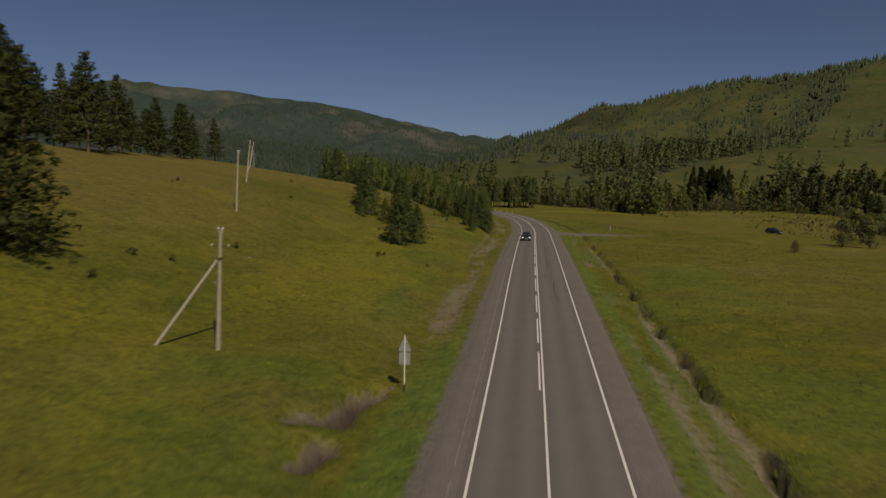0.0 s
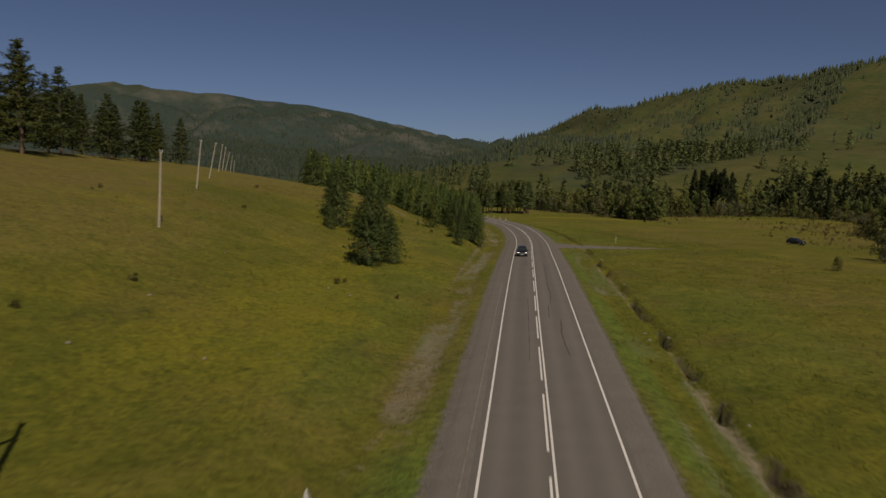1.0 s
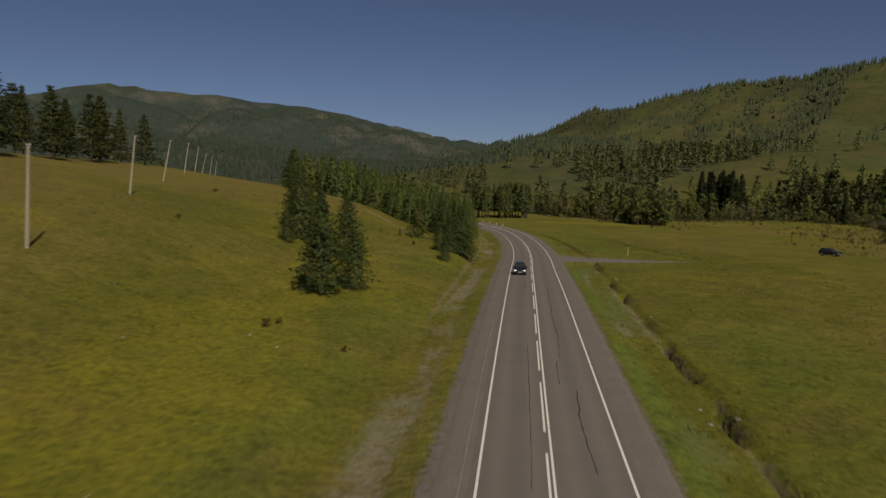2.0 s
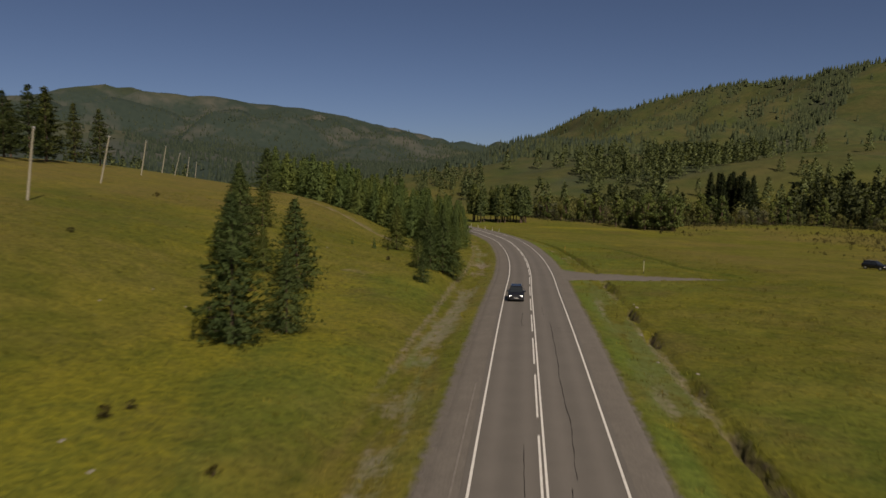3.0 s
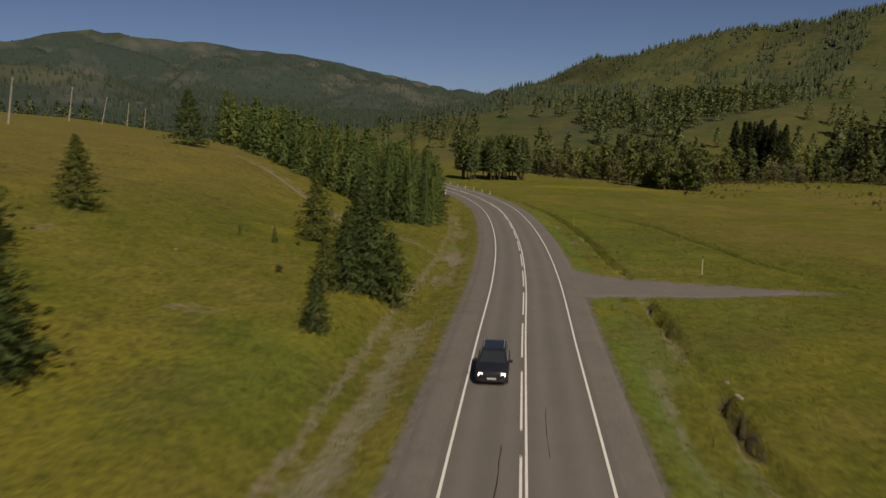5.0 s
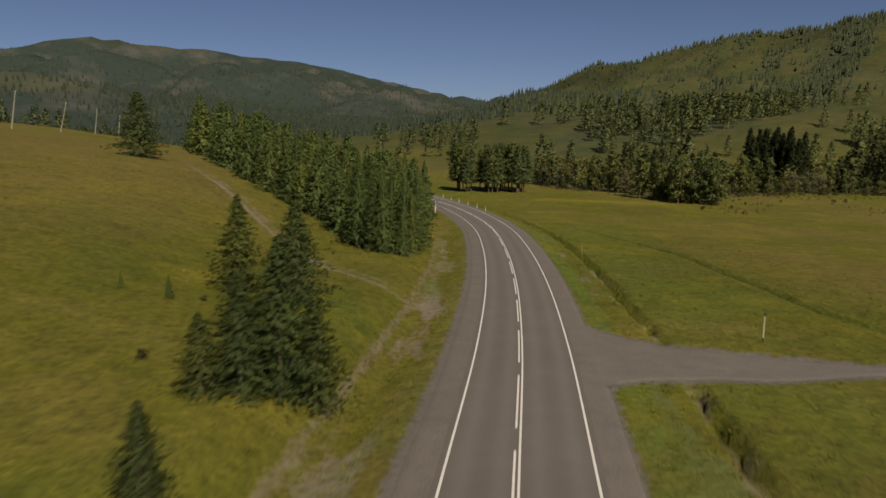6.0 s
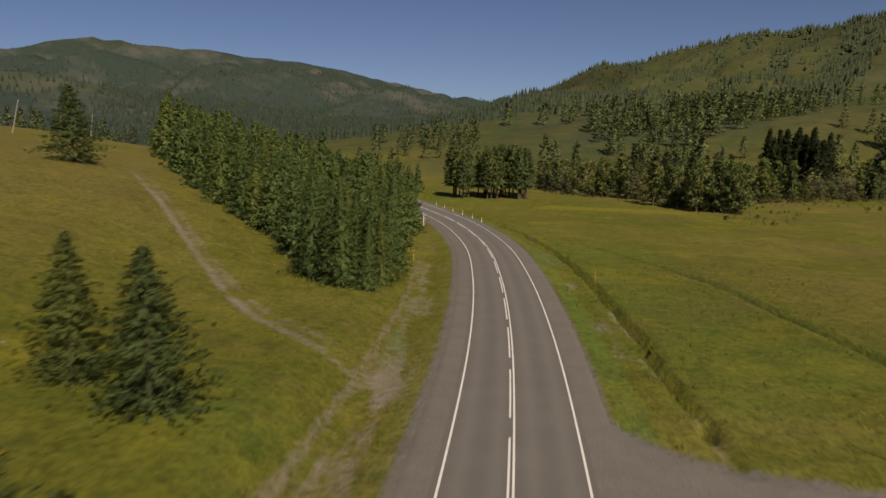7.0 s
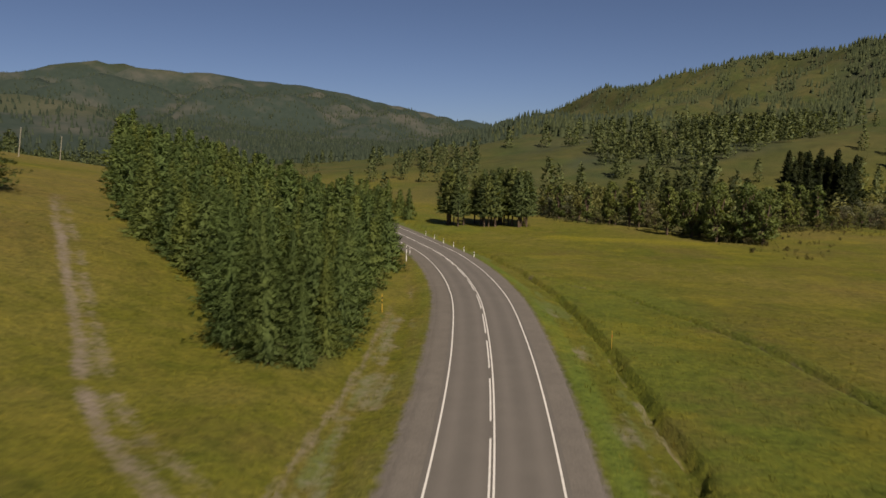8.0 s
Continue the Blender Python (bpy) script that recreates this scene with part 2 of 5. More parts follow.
def grass_colour(nodes, links, vec, dry, lush):
    """Meadow colour: green, olive and straw, at field and clump scale."""
    big = noise_tex(nodes, links, vec, 0.030, 4)
    mid = noise_tex(nodes, links, vec, 0.17, 5, 0.62)
    fine = noise_tex(nodes, links, vec, 2.2, 5, 0.72)
    base = ramp(nodes, links, maths(nodes, links, "ADD", maths(nodes, links, "MULTIPLY", big, 0.62), maths(nodes, links, "MULTIPLY", mid, 0.38)),
                [(0.38, GRASS_GREEN), (0.49, GRASS_OLIVE), (0.60, GRASS_STRAW)])
    base = mix(nodes, links, dry, base, ramp(nodes, links, mid, [(0.3, GRASS_STRAW), (0.7, GRASS_DRY)]))
    base = mix(nodes, links, lush, base, GRASS_LUSH)
    rusty = ramp(nodes, links, noise_tex(nodes, links, vec, 0.06, 5, 0.66), [(0.34, (0.55, 0.55, 0.55)), (0.48, (0, 0, 0))])
    base = mix(nodes, links, rusty, base, GRASS_RUST)
    # clump tones: colour variation plus the tufts' light and shade painted in
    clump = noise_tex(nodes, links, vec, 0.62, 5, 0.7)
    base = mix(nodes, links, 1.0, base, ramp(nodes, links, clump, [(0.28, (0.66, 0.73, 0.66)), (0.5, (1, 1, 1)), (0.72, (1.24, 1.18, 1.12))]), "MULTIPLY")
    spot = ramp(nodes, links, noise_tex(nodes, links, vec, 0.085, 5, 0.68), [(0.52, (0, 0, 0)), (0.70, (1, 1, 1))])
    base = mix(nodes, links, maths(nodes, links, "MULTIPLY", spot, 0.5), base, GRASS_YELLOW)
    return mix(nodes, links, 1.0, base, ramp(nodes, links, fine, [(0.25, (0.45, 0.48, 0.45)), (0.5, (1, 1, 1)), (0.78, (1.5, 1.44, 1.3))]), "MULTIPLY"), fine, mid


GRASS_GREEN, GRASS_OLIVE, GRASS_STRAW = (0.078, 0.094, 0.013), (0.108, 0.110, 0.015), (0.134, 0.122, 0.027)
GRASS_RUST = (0.128, 0.099, 0.030)
GRASS_DRY, GRASS_LUSH, GRASS_YELLOW = (0.145, 0.111, 0.038), (0.100, 0.144, 0.026), (0.185, 0.170, 0.016)
SAGE = (0.135, 0.152, 0.066)
SOIL_A, SOIL_B = (0.135, 0.108, 0.080), (0.300, 0.255, 0.200)


def ground_material():
    m, n, l, b = material("meadow_ground", 0.95, 0, 0.1)
    vec = place_vec(n)

    def channels(name):
        a = n.new("ShaderNodeAttribute")
        a.attribute_name = name
        c = n.new("ShaderNodeSeparateColor")
        l.new(a.outputs["Color"], c.inputs["Color"])
        return (*c.outputs, a.outputs["Alpha"])

    soil, lush, dry, wood = channels("zone")
    grit, sage, yellow, dark_soil_shade = channels("verge")
    grass, fine, mid = grass_colour(n, l, vec, dry, lush)
    rough = maths(n, l, "ADD", maths(n, l, "MULTIPLY", maths(n, l, "SUBTRACT", fine, 0.5), 1.2), maths(n, l, "MULTIPLY", maths(n, l, "SUBTRACT", noise_tex(n, l, vec, 0.9, 5, 0.68), 0.5), 1.1))

    def ragged(share, low, high):
        """A patchy edge for a share from 0 to 1."""
        held = maths(n, l, "MULTIPLY", rough, maths(n, l, "MINIMUM", maths(n, l, "MULTIPLY", share, 4.0), 1.0))
        return ramp(n, l, maths(n, l, "ADD", share, held), [(low, (0, 0, 0)), (high, (1, 1, 1))])

    col = mix(n, l, ragged(yellow, 0.2, 0.95), grass, mix(n, l, 1.0, GRASS_YELLOW, ramp(n, l, fine, [(0.25, (0.6, 0.62, 0.6)), (0.5, (1, 1, 1)), (0.78, (1.3, 1.26, 1.2))]), "MULTIPLY"))
    col = mix(n, l, ragged(sage, 0.25, 0.9), col, mix(n, l, fine, GRASS_LUSH, SAGE))
    earth = mix(n, l, noise_tex(n, l, vec, 1.3, 5, 0.7), SOIL_A, SOIL_B)
    # dark soil, with the ditch's shadow painted as the same dark tone
    earth = mix(n, l, dark_soil_shade, earth, (0.050, 0.038, 0.031))
    col = mix(n, l, ragged(soil, 0.22, 0.95), col, earth)
    stones = mix(n, l, noise_tex(n, l, vec, 0.5, 5, 0.7), (0.112, 0.102, 0.090), (0.185, 0.167, 0.146))
    col = mix(n, l, ragged(grit, 0.3, 0.8), col, stones)
    hill = n.new("ShaderNodeAttribute")
    hill.attribute_name = "pasture"
    pasture = mix(n, l, ramp(n, l, noise_tex(n, l, vec, 0.018, 6, 0.66), [(0.36, (0, 0, 0)), (0.62, (1, 1, 1))]), (0.052, 0.068, 0.018), (0.082, 0.078, 0.025))
    pasture = mix(n, l, 1.0, pasture, ramp(n, l, noise_tex(n, l, vec, 0.09, 5, 0.7), [(0.3, (0.7, 0.72, 0.7)), (0.5, (1, 1, 1)), (0.7, (1.25, 1.2, 1.15))]), "MULTIPLY")
    col = mix(n, l, hill.outputs["Fac"], col, pasture)
    # floor tones made bluish and paler: the mountains' distance haze put into the colour
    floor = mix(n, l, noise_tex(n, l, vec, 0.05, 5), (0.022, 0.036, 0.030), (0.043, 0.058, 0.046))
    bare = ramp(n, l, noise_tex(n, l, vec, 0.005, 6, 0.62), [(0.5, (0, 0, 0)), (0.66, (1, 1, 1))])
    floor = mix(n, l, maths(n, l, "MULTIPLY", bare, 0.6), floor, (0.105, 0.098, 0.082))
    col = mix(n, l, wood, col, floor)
    l.new(col, b.inputs["Base Color"])
    bump(n, l, b, maths(n, l, "ADD", maths(n, l, "ADD", fine, mid), maths(n, l, "MULTIPLY", noise_tex(n, l, vec, 0.8, 4, 0.6), 0.6)), 0.8, 0.34)
    return m


def asphalt_material():
    m, n, l, b = material("asphalt", 0.85, 0, 0.25)
    vec = place_vec(n)
    lane = n.new("ShaderNodeAttribute")
    lane.attribute_name = "zone"
    split = n.new("ShaderNodeSeparateColor")
    l.new(lane.outputs["Color"], split.inputs["Color"])
    grain = noise_tex(n, l, vec, 60, 3)
    patch = noise_tex(n, l, vec, 0.35, 5, 0.65)
    col = mix(n, l, patch, (0.098, 0.090, 0.080), (0.142, 0.130, 0.116))
    col = mix(n, l, maths(n, l, "MULTIPLY", split.outputs[0], 0.32), col, (0.188, 0.171, 0.153))
    col = mix(n, l, 1.0, col, ramp(n, l, grain, [(0.3, (0.78, 0.78, 0.78)), (0.7, (1.2, 1.2, 1.2))]), "MULTIPLY")
    l.new(col, b.inputs["Base Color"])
    bump(n, l, b, grain, 0.3, 0.01)
    return m


def gravel_material():
    m, n, l, b = material("gravel", 0.95, 0, 0.15)
    vec = place_vec(n)
    stones = node(n, "ShaderNodeTexVoronoi", Scale=9.0)
    l.new(vec, stones.inputs["Vector"])
    patch = noise_tex(n, l, vec, 0.5, 5, 0.7)
    col = mix(n, l, patch, (0.112, 0.102, 0.090), (0.185, 0.167, 0.146))
    tone = ramp(n, l, stones.outputs["Distance"], [(0.0, (1.12, 1.12, 1.12)), (0.7, (0.86, 0.86, 0.86))])
    col = mix(n, l, 1.0, col, tone, "MULTIPLY")
    l.new(col, b.inputs["Base Color"])
    bump(n, l, b, stones.outputs["Distance"], 0.6, 0.03)
    return m


def paint_material():
    m, n, l, b = material("road_paint", 0.6, 0, 0.4)
    vec = place_vec(n)
    worn = ramp(n, l, noise_tex(n, l, vec, 5, 6, 0.75), [(0.3, (0.30, 0.28, 0.26)), (0.45, (0.62, 0.60, 0.56)), (0.8, (0.72, 0.70, 0.66))])
    l.new(worn, b.inputs["Base Color"])
    return m


def leaf_material(name, dark, light, rough=0.65):
    m, n, l, b = material(name, rough, 0, 0.12)
    info = n.new("ShaderNodeObjectInfo")
    geo = n.new("ShaderNodeNewGeometry")
    col = mix(n, l, geo.outputs["Random Per Island"], dark, light)
    tint = ramp(n, l, info.outputs["Random"], [(0.0, (0.8, 0.86, 0.85)), (0.5, (1, 1, 1)), (1.0, (1.25, 1.12, 0.9))])
    col = mix(n, l, 1.0, col, tint, "MULTIPLY")
    big = noise_tex(n, l, geo.outputs["Position"], 0.5, 2)
    col = mix(n, l, 1.0, col, ramp(n, l, big, [(0.3, (0.75, 0.78, 0.8)), (0.7, (1.25, 1.2, 1.1))]), "MULTIPLY")
    l.new(col, b.inputs["Base Color"])
    thin = n.new("ShaderNodeBsdfTranslucent")
    l.new(mix(n, l, 1.0, col, (1.25, 1.2, 0.6), "MULTIPLY"), thin.inputs["Color"])
    both = n.new("ShaderNodeMixShader")
    both.inputs["Fac"].default_value = 0.35
    l.new(b.outputs[0], both.inputs[1])
    l.new(thin.outputs[0], both.inputs[2])
    l.new(both.outputs[0], n["Material Output"].inputs["Surface"])
    return m


def plain_material(name, a, c, scale=3.0, rough=0.7, metal=0.0, spec=0.4, relief=0.0):
    """Two tones by noise: bark, wood, concrete, paint."""
    m, n, l, b = material(name, rough, metal, spec)
    vec = n.new("ShaderNodeTexCoord").outputs["Object"]
    f = noise_tex(n, l, vec, scale, 5, 0.7)
    l.new(mix(n, l, ramp(n, l, f, [(0.3, (0, 0, 0)), (0.7, (1, 1, 1))]), a, c), b.inputs["Base Color"])
    if relief:
        bump(n, l, b, f, 0.5, relief)
    return m


M_GROUND, M_ASPHALT, M_GRAVEL, M_PAINT = ground_material(), asphalt_material(), gravel_material(), paint_material()
M_NEEDLE = leaf_material("needles", (0.102, 0.148, 0.048), (0.138, 0.186, 0.063))
M_FINE = leaf_material("dark_needles", (0.074, 0.106, 0.036), (0.106, 0.140, 0.047))
# bluish, lifted green: distance haze painted into the far needles
M_HAZED_NEEDLE = leaf_material("hazed_far_needles", (0.035, 0.053, 0.040), (0.066, 0.088, 0.060))
M_PINE = leaf_material("pine_needles", (0.036, 0.052, 0.018), (0.078, 0.096, 0.032))
M_HILL = leaf_material("hill_needles", (0.070, 0.100, 0.040), (0.135, 0.172, 0.068))
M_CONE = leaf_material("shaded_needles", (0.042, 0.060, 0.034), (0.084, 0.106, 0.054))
M_SPRUCE = leaf_material("spruce_needles", (0.016, 0.024, 0.010), (0.037, 0.048, 0.019))
M_LEAF = leaf_material("leaves", (0.110, 0.130, 0.052), (0.190, 0.202, 0.082))
M_WILLOW = leaf_material("willow_leaves", (0.120, 0.132, 0.082), (0.215, 0.222, 0.140))
M_BIRCH = leaf_material("birch_leaves", (0.105, 0.142, 0.046), (0.165, 0.202, 0.070))
M_SLOPE = leaf_material("slope_needles", (0.078, 0.106, 0.048), (0.150, 0.182, 0.078))
M_RIVER = leaf_material("river_needles", (0.034, 0.048, 0.023), (0.072, 0.090, 0.040))
M_SHRUB = leaf_material("shrub_leaves", (0.060, 0.062, 0.024), (0.120, 0.108, 0.046))
M_BARK = plain_material("bark", (0.07, 0.05, 0.035), (0.15, 0.11, 0.08), 4, 0.95, 0, 0.1, 0.03)
M_POLE = plain_material("weathered_wood", (0.24, 0.22, 0.165), (0.38, 0.35, 0.27), 6, 0.85, 0, 0.2, 0.01)
M_CONCRETE = plain_material("concrete", (0.10, 0.09, 0.08), (0.17, 0.155, 0.14), 5, 0.9, 0, 0.2, 0.01)
M_ZINC = plain_material("zinc", (0.34, 0.34, 0.35), (0.46, 0.46, 0.47), 2, 0.5, 0.6, 0.5)
M_RUST = plain_material("rusty_steel", (0.06, 0.04, 0.03), (0.11, 0.075, 0.055), 6, 0.8, 0.3, 0.3)
M_WHITE = plain_material("white_paint", (0.6, 0.59, 0.56), (0.78, 0.77, 0.74), 4, 0.5)
M_BLACK = plain_material("black_paint", (0.012, 0.012, 0.013), (0.02, 0.02, 0.022), 4, 0.5)
M_OLD_PAINT = plain_material("old_road_paint", (0.12, 0.105, 0.09), (0.21, 0.19, 0.17), 1.5, 0.8)
M_YELLOW = plain_material("yellow_paint", (0.42, 0.26, 0.03), (0.5, 0.33, 0.05), 4, 0.5)
M_CREAM = plain_material("cream_paint", (0.42, 0.40, 0.27), (0.52, 0.50, 0.36), 4, 0.6)
M_RED = plain_material("red_paint", (0.45, 0.08, 0.03), (0.5, 0.1, 0.04), 4, 0.5)
M_GLAZED = plain_material("glazed_ceramic", (0.5, 0.5, 0.48), (0.6, 0.6, 0.57), 8, 0.25, 0, 0.5)
M_ROCK = plain_material("rock", (0.15, 0.135, 0.12), (0.30, 0.275, 0.25), 3, 0.9, 0, 0.2, 0.03)

# ---- helpers for meshes ----
def mesh(name, verts, faces, mat, smooth_faces=False, normals=None):
    me = bpy.data.meshes.new(name)
    verts, faces = np.asarray(verts, np.float32), np.asarray(faces, np.int32)
    me.vertices.add(len(verts))
    me.vertices.foreach_set("co", verts.ravel())
    k = faces.shape[1]
    me.loops.add(faces.size)
    me.loops.foreach_set("vertex_index", faces.ravel())
    me.polygons.add(len(faces))
    me.polygons.foreach_set("loop_start", np.arange(0, faces.size, k, dtype=np.int32))
    me.polygons.foreach_set("use_smooth", np.full(len(faces), smooth_faces))
    me.update(calc_edges=True)
    if normals is not None:
        me.normals_split_custom_set_from_vertices(np.asarray(normals, np.float32))
    me.materials.append(mat)
    return me


def grid_faces(rows, cols):
    i = np.arange(rows - 1)[:, None] * cols + np.arange(cols - 1)
    return np.stack([i, i + 1, i + cols + 1, i + cols], -1).reshape(-1, 4)


def set_zone(me, values, name="zone"):
    att = me.attributes.new(name, "FLOAT_COLOR", "POINT")
    att.data.foreach_set("color", np.asarray(values, np.float32).ravel())


def part(name, bm, mat, parent, label="", smooth_faces=False):
    """One bmesh as one mesh object under a thing or a part."""
    me = bpy.data.meshes.new(name)
    bm.to_mesh(me)
    bm.free()
    for p in me.polygons:
        p.use_smooth = smooth_faces
    me.materials.append(mat)
    ob = new(name, me)
    ob.parent = parent
    return tagged(ob, label)


def thing(name, m, label, category, group=""):
    ob = new(name)
    ob.matrix_world = m
    return tagged(ob, label, category, group)


def stretch(start, stop, step):
    return np.arange(start, stop + step / 2, step)


def growing(start, stop, step, factor):
    """Coordinates from start towards stop with growing steps."""
    out, s, way = [], step, np.sign(stop - start)
    v = start
    while (stop - v) * way > 0:
        s *= factor
        v = v + way * s
        out.append(v)
    return np.array(out)


def capped(start, stop, step, factor, most=44.0, wide=2300.0):
    """Like growing, but with no step wider than most until wide."""
    out, s, v, way = [], step, start, np.sign(stop - start)
    while (stop - v) * way > 0:
        s = min(s * factor, most if abs(v) < wide else 6 * most)
        v = v + way * s
        out.append(v)
    return np.array(out)


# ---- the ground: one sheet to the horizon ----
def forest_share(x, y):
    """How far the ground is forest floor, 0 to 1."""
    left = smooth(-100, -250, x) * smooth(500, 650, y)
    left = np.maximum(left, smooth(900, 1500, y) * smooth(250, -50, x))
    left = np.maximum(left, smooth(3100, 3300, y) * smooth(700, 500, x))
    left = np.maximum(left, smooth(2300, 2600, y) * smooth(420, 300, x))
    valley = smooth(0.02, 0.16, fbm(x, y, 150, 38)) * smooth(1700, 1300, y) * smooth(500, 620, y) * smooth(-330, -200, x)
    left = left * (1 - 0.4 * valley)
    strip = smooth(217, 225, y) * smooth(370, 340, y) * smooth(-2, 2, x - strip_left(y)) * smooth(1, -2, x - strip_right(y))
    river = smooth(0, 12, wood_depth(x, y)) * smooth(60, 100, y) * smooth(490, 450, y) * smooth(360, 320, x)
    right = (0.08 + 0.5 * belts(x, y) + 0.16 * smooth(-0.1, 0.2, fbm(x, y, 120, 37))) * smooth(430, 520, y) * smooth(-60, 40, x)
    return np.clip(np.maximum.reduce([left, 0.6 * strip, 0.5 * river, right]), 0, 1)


def strip_left(y):
    return np.interp(y, [219, 236, 244, 252, 266, 295, 356, 400], [7.5, 1, -4.5, -12, -20, -34, -62, -80])


def strip_right(y):
    return np.minimum(12.5, road_x(y) - 9.5)


def wood_depth(x, y):
    """How far a place lies inside the river wood (below 0: outside)."""
    front = np.interp(x, [40, 47, 55, 60, 77, 88, 94, 100, 109, 119, 132, 148, 170, 188, 260], [470, 420, 396, 388, 368, 346, 338, 354, 374, 378, 385, 391, 388, 369, 340])
    side = np.interp(y, [60, 215, 262, 330, 369], [132, 126, 145, 186, 192])
    return np.maximum(y - front, x - side)


def scrub_share(x, y):
    """Low bushes on the rough ground before the wood."""
    d = wood_depth(x, y)
    fringe = np.exp(-(((d + 2.5) / 3.5) ** 2))
    rough = smooth(-46, -14, d) * smooth(4, -4, d) * smooth(78, 104, x) * smooth(-0.1, 0.16, fbm(x, y, 13, 88))
    thick = smooth(116, 132, x) * smooth(0.5, 1.5, (x - 104) / 26) * smooth(245, 262, y) * smooth(350, 325, y) * smooth(6, -4, d)
    return np.clip(0.7 * fringe + 0.6 * rough + 0.55 * thick, 0, 1)


gx = np.r_[capped(-52, -4600, 0.7, 1.06)[::-1], np.arange(-52, -20, 0.7), np.arange(-20, -10, 0.45), stretch(-10, 40, 0.42), stretch(40.4, 58, 0.42), capped(58, 4600, 0.5, 1.06, 44.0, 1400.0)]
gy = np.r_[growing(8, -700, 1.2, 1.08)[::-1], stretch(8, 188, 0.95), stretch(188.5, 262, 0.5), capped(262, 4700, 0.9, 1.05, 44.0, 3950.0)]
GX, GY = np.meshgrid(gx, gy)
GZ = ground_z(GX, GY)
D = lateral(GX, GY)
U = -D
n4 = fbm(GX, GY, 4, 91)
n2 = fbm(GX, GY, 2.2, 64)
streak = fbm(U * 1.0, GY * 0.11, 1.2, 61) + 0.7 * fbm(GX, GY, 11, 62)
gully = gully_off(GX, GY)
ditch = np.abs(D - 10.95 - 0.9 * fbm(GY, 0 * GY, 14, 3) - 0.9 * fbm(GX, GY, 2.2, 4))
ditch_cut = np.maximum(smooth(0.35, 0.5, vnoise(GY / 3.0, 0 * GY, 8)), 0.8 * smooth(180, 195, GY))


def band(v, lo, hi, soft):
    """1 between lo and hi, fading over soft metres."""
    return smooth(lo - soft, lo + soft, v) * smooth(hi + soft, hi - soft, v)


# bare earth: two wheel marks of the slope track, the dirt beside the road, ditch banks, the gully
off = track_off(GX, GY)
fade = smooth(-50, -20, GX)
side_way = track_side(GX, GY)
ruts = 0.75 * smooth(0.8, 0.2, np.abs(side_way + 0.8)) + 0.3 * smooth(0.8, 0.2, np.abs(side_way - 0.9))
soil = fade * smooth(30, 20, off) * (0.78 * ruts * smooth(-0.4, 0.0, n4 + 0.05) + 0.36 * smooth(2.1, 0.8, off) * smooth(-0.3, 0.15, n4))
left_dirt = 0.58 * band(GY, 50, 110, 9) + 0.6 * band(GY, 116, 164, 6) + 0.8 * band(GY, 172, 201, 6) + 0.52 * band(GY, 206, 262, 8)
wide = 8.6 + 0.7 * fbm(GY, 0 * GY, 30, 55)
soil = np.maximum(soil, left_dirt * smooth(2.1 + 0.7 * band(GY, 172, 200, 8), 0.5, np.abs(U - wide)) * smooth(-0.2, 0.1, streak + 0.5 * n2))
rim_line = 0.55 * smooth(0.5, 0.15, np.abs(U - 10.55 - 0.45 * fbm(GY, 0 * GY, 25, 56) - 0.5 * n2)) * smooth(96, 118, GY) * smooth(262, 236, GY) * smooth(-0.3, 0.0, n4 + 0.18)
soil = np.maximum(soil, rim_line)
soil = np.maximum(soil, 0.68 * smooth(0.9, 0.4, np.abs(D - 10.2 - 0.9 * fbm(GY, 0 * GY, 14, 3))) * smooth(-0.12, 0.12, streak + 0.4 * n2) * smooth(285, 235, GY) * (0.7 + 0.3 * smooth(80, 60, GY)))
right_dirt = 0.58 * band(GY, 22, 62, 8) + 0.5 * band(GY, 88, 112, 8) + 0.52 * band(GY, 134, 150, 6) + 0.58 * band(GY, 196, 250, 8)
soil = np.maximum(soil, right_dirt * smooth(1.1, 0.3, np.abs(D - 7.9 - 0.6 * fbm(GY, 0 * GY, 12, 57))) * smooth(-0.14, 0.14, streak + 0.4 * n2))
soil = np.maximum(soil, 1.1 * smooth(0.95, 0.5, gully))
patches = 0.55 * smooth(0.24, 0.34, fbm(GX, GY, 9, 68) + 0.3 * n2) * band(U, 20, 48, 5) * band(GY, 55, 190, 10)
soil = np.maximum(soil, patches)
high = ridge_z(GX, GY, RIGHT_RIDGE, RIGHT_REACH, RIGHT_POWER)[0]
soil = np.maximum(soil, 0.42 * smooth(60, 140, high) * smooth(700, 900, GY) * smooth(-0.3, 0.1, fbm(GX, GY, 90, 66)))
top_left = smooth(0.95, 0.985, ridge_z(GX, GY, LEFT_RIDGE, LEFT_REACH, 1.5)[1]) * smooth(-850, -1100, GX) * 0.75
soil = np.maximum(soil, top_left)
scree = smooth(1.2, 0.5, np.hypot((GX + 660) / 190, (GY - 1430) / 170) + 1.2 * fbm(GX, GY, 160, 67))
soil = np.maximum(soil, 0.5 * scree)
# green growth, dry grass, yellow flowers, grey weeds
lush = 0.25 * band(U, 5.7, 7.2, 0.4) * smooth(-0.3, 0.1, n4 + 0.1) + 0.95 * band(U, 5.6, 8.6, 0.5) * smooth(66, 40, GY) + 0.75 * band(D, 5.7, 7.6, 0.5)
lush = lush + 0.3 * band(U, 11, 24, 3) * smooth(215, 170, GY) * smooth(-0.1, 0.12, fbm(GX, GY, 18, 93))
lush = lush + 0.35 * smooth(2.2, 0.5, np.abs(GX - furrow_x(GY))) * smooth(165, 185, GY) * smooth(290, 275, GY)
lush = np.maximum(lush, 0.3 * band(D, 10, 26, 3) * smooth(-0.1, 0.15, fbm(GX, GY, 20, 95)))
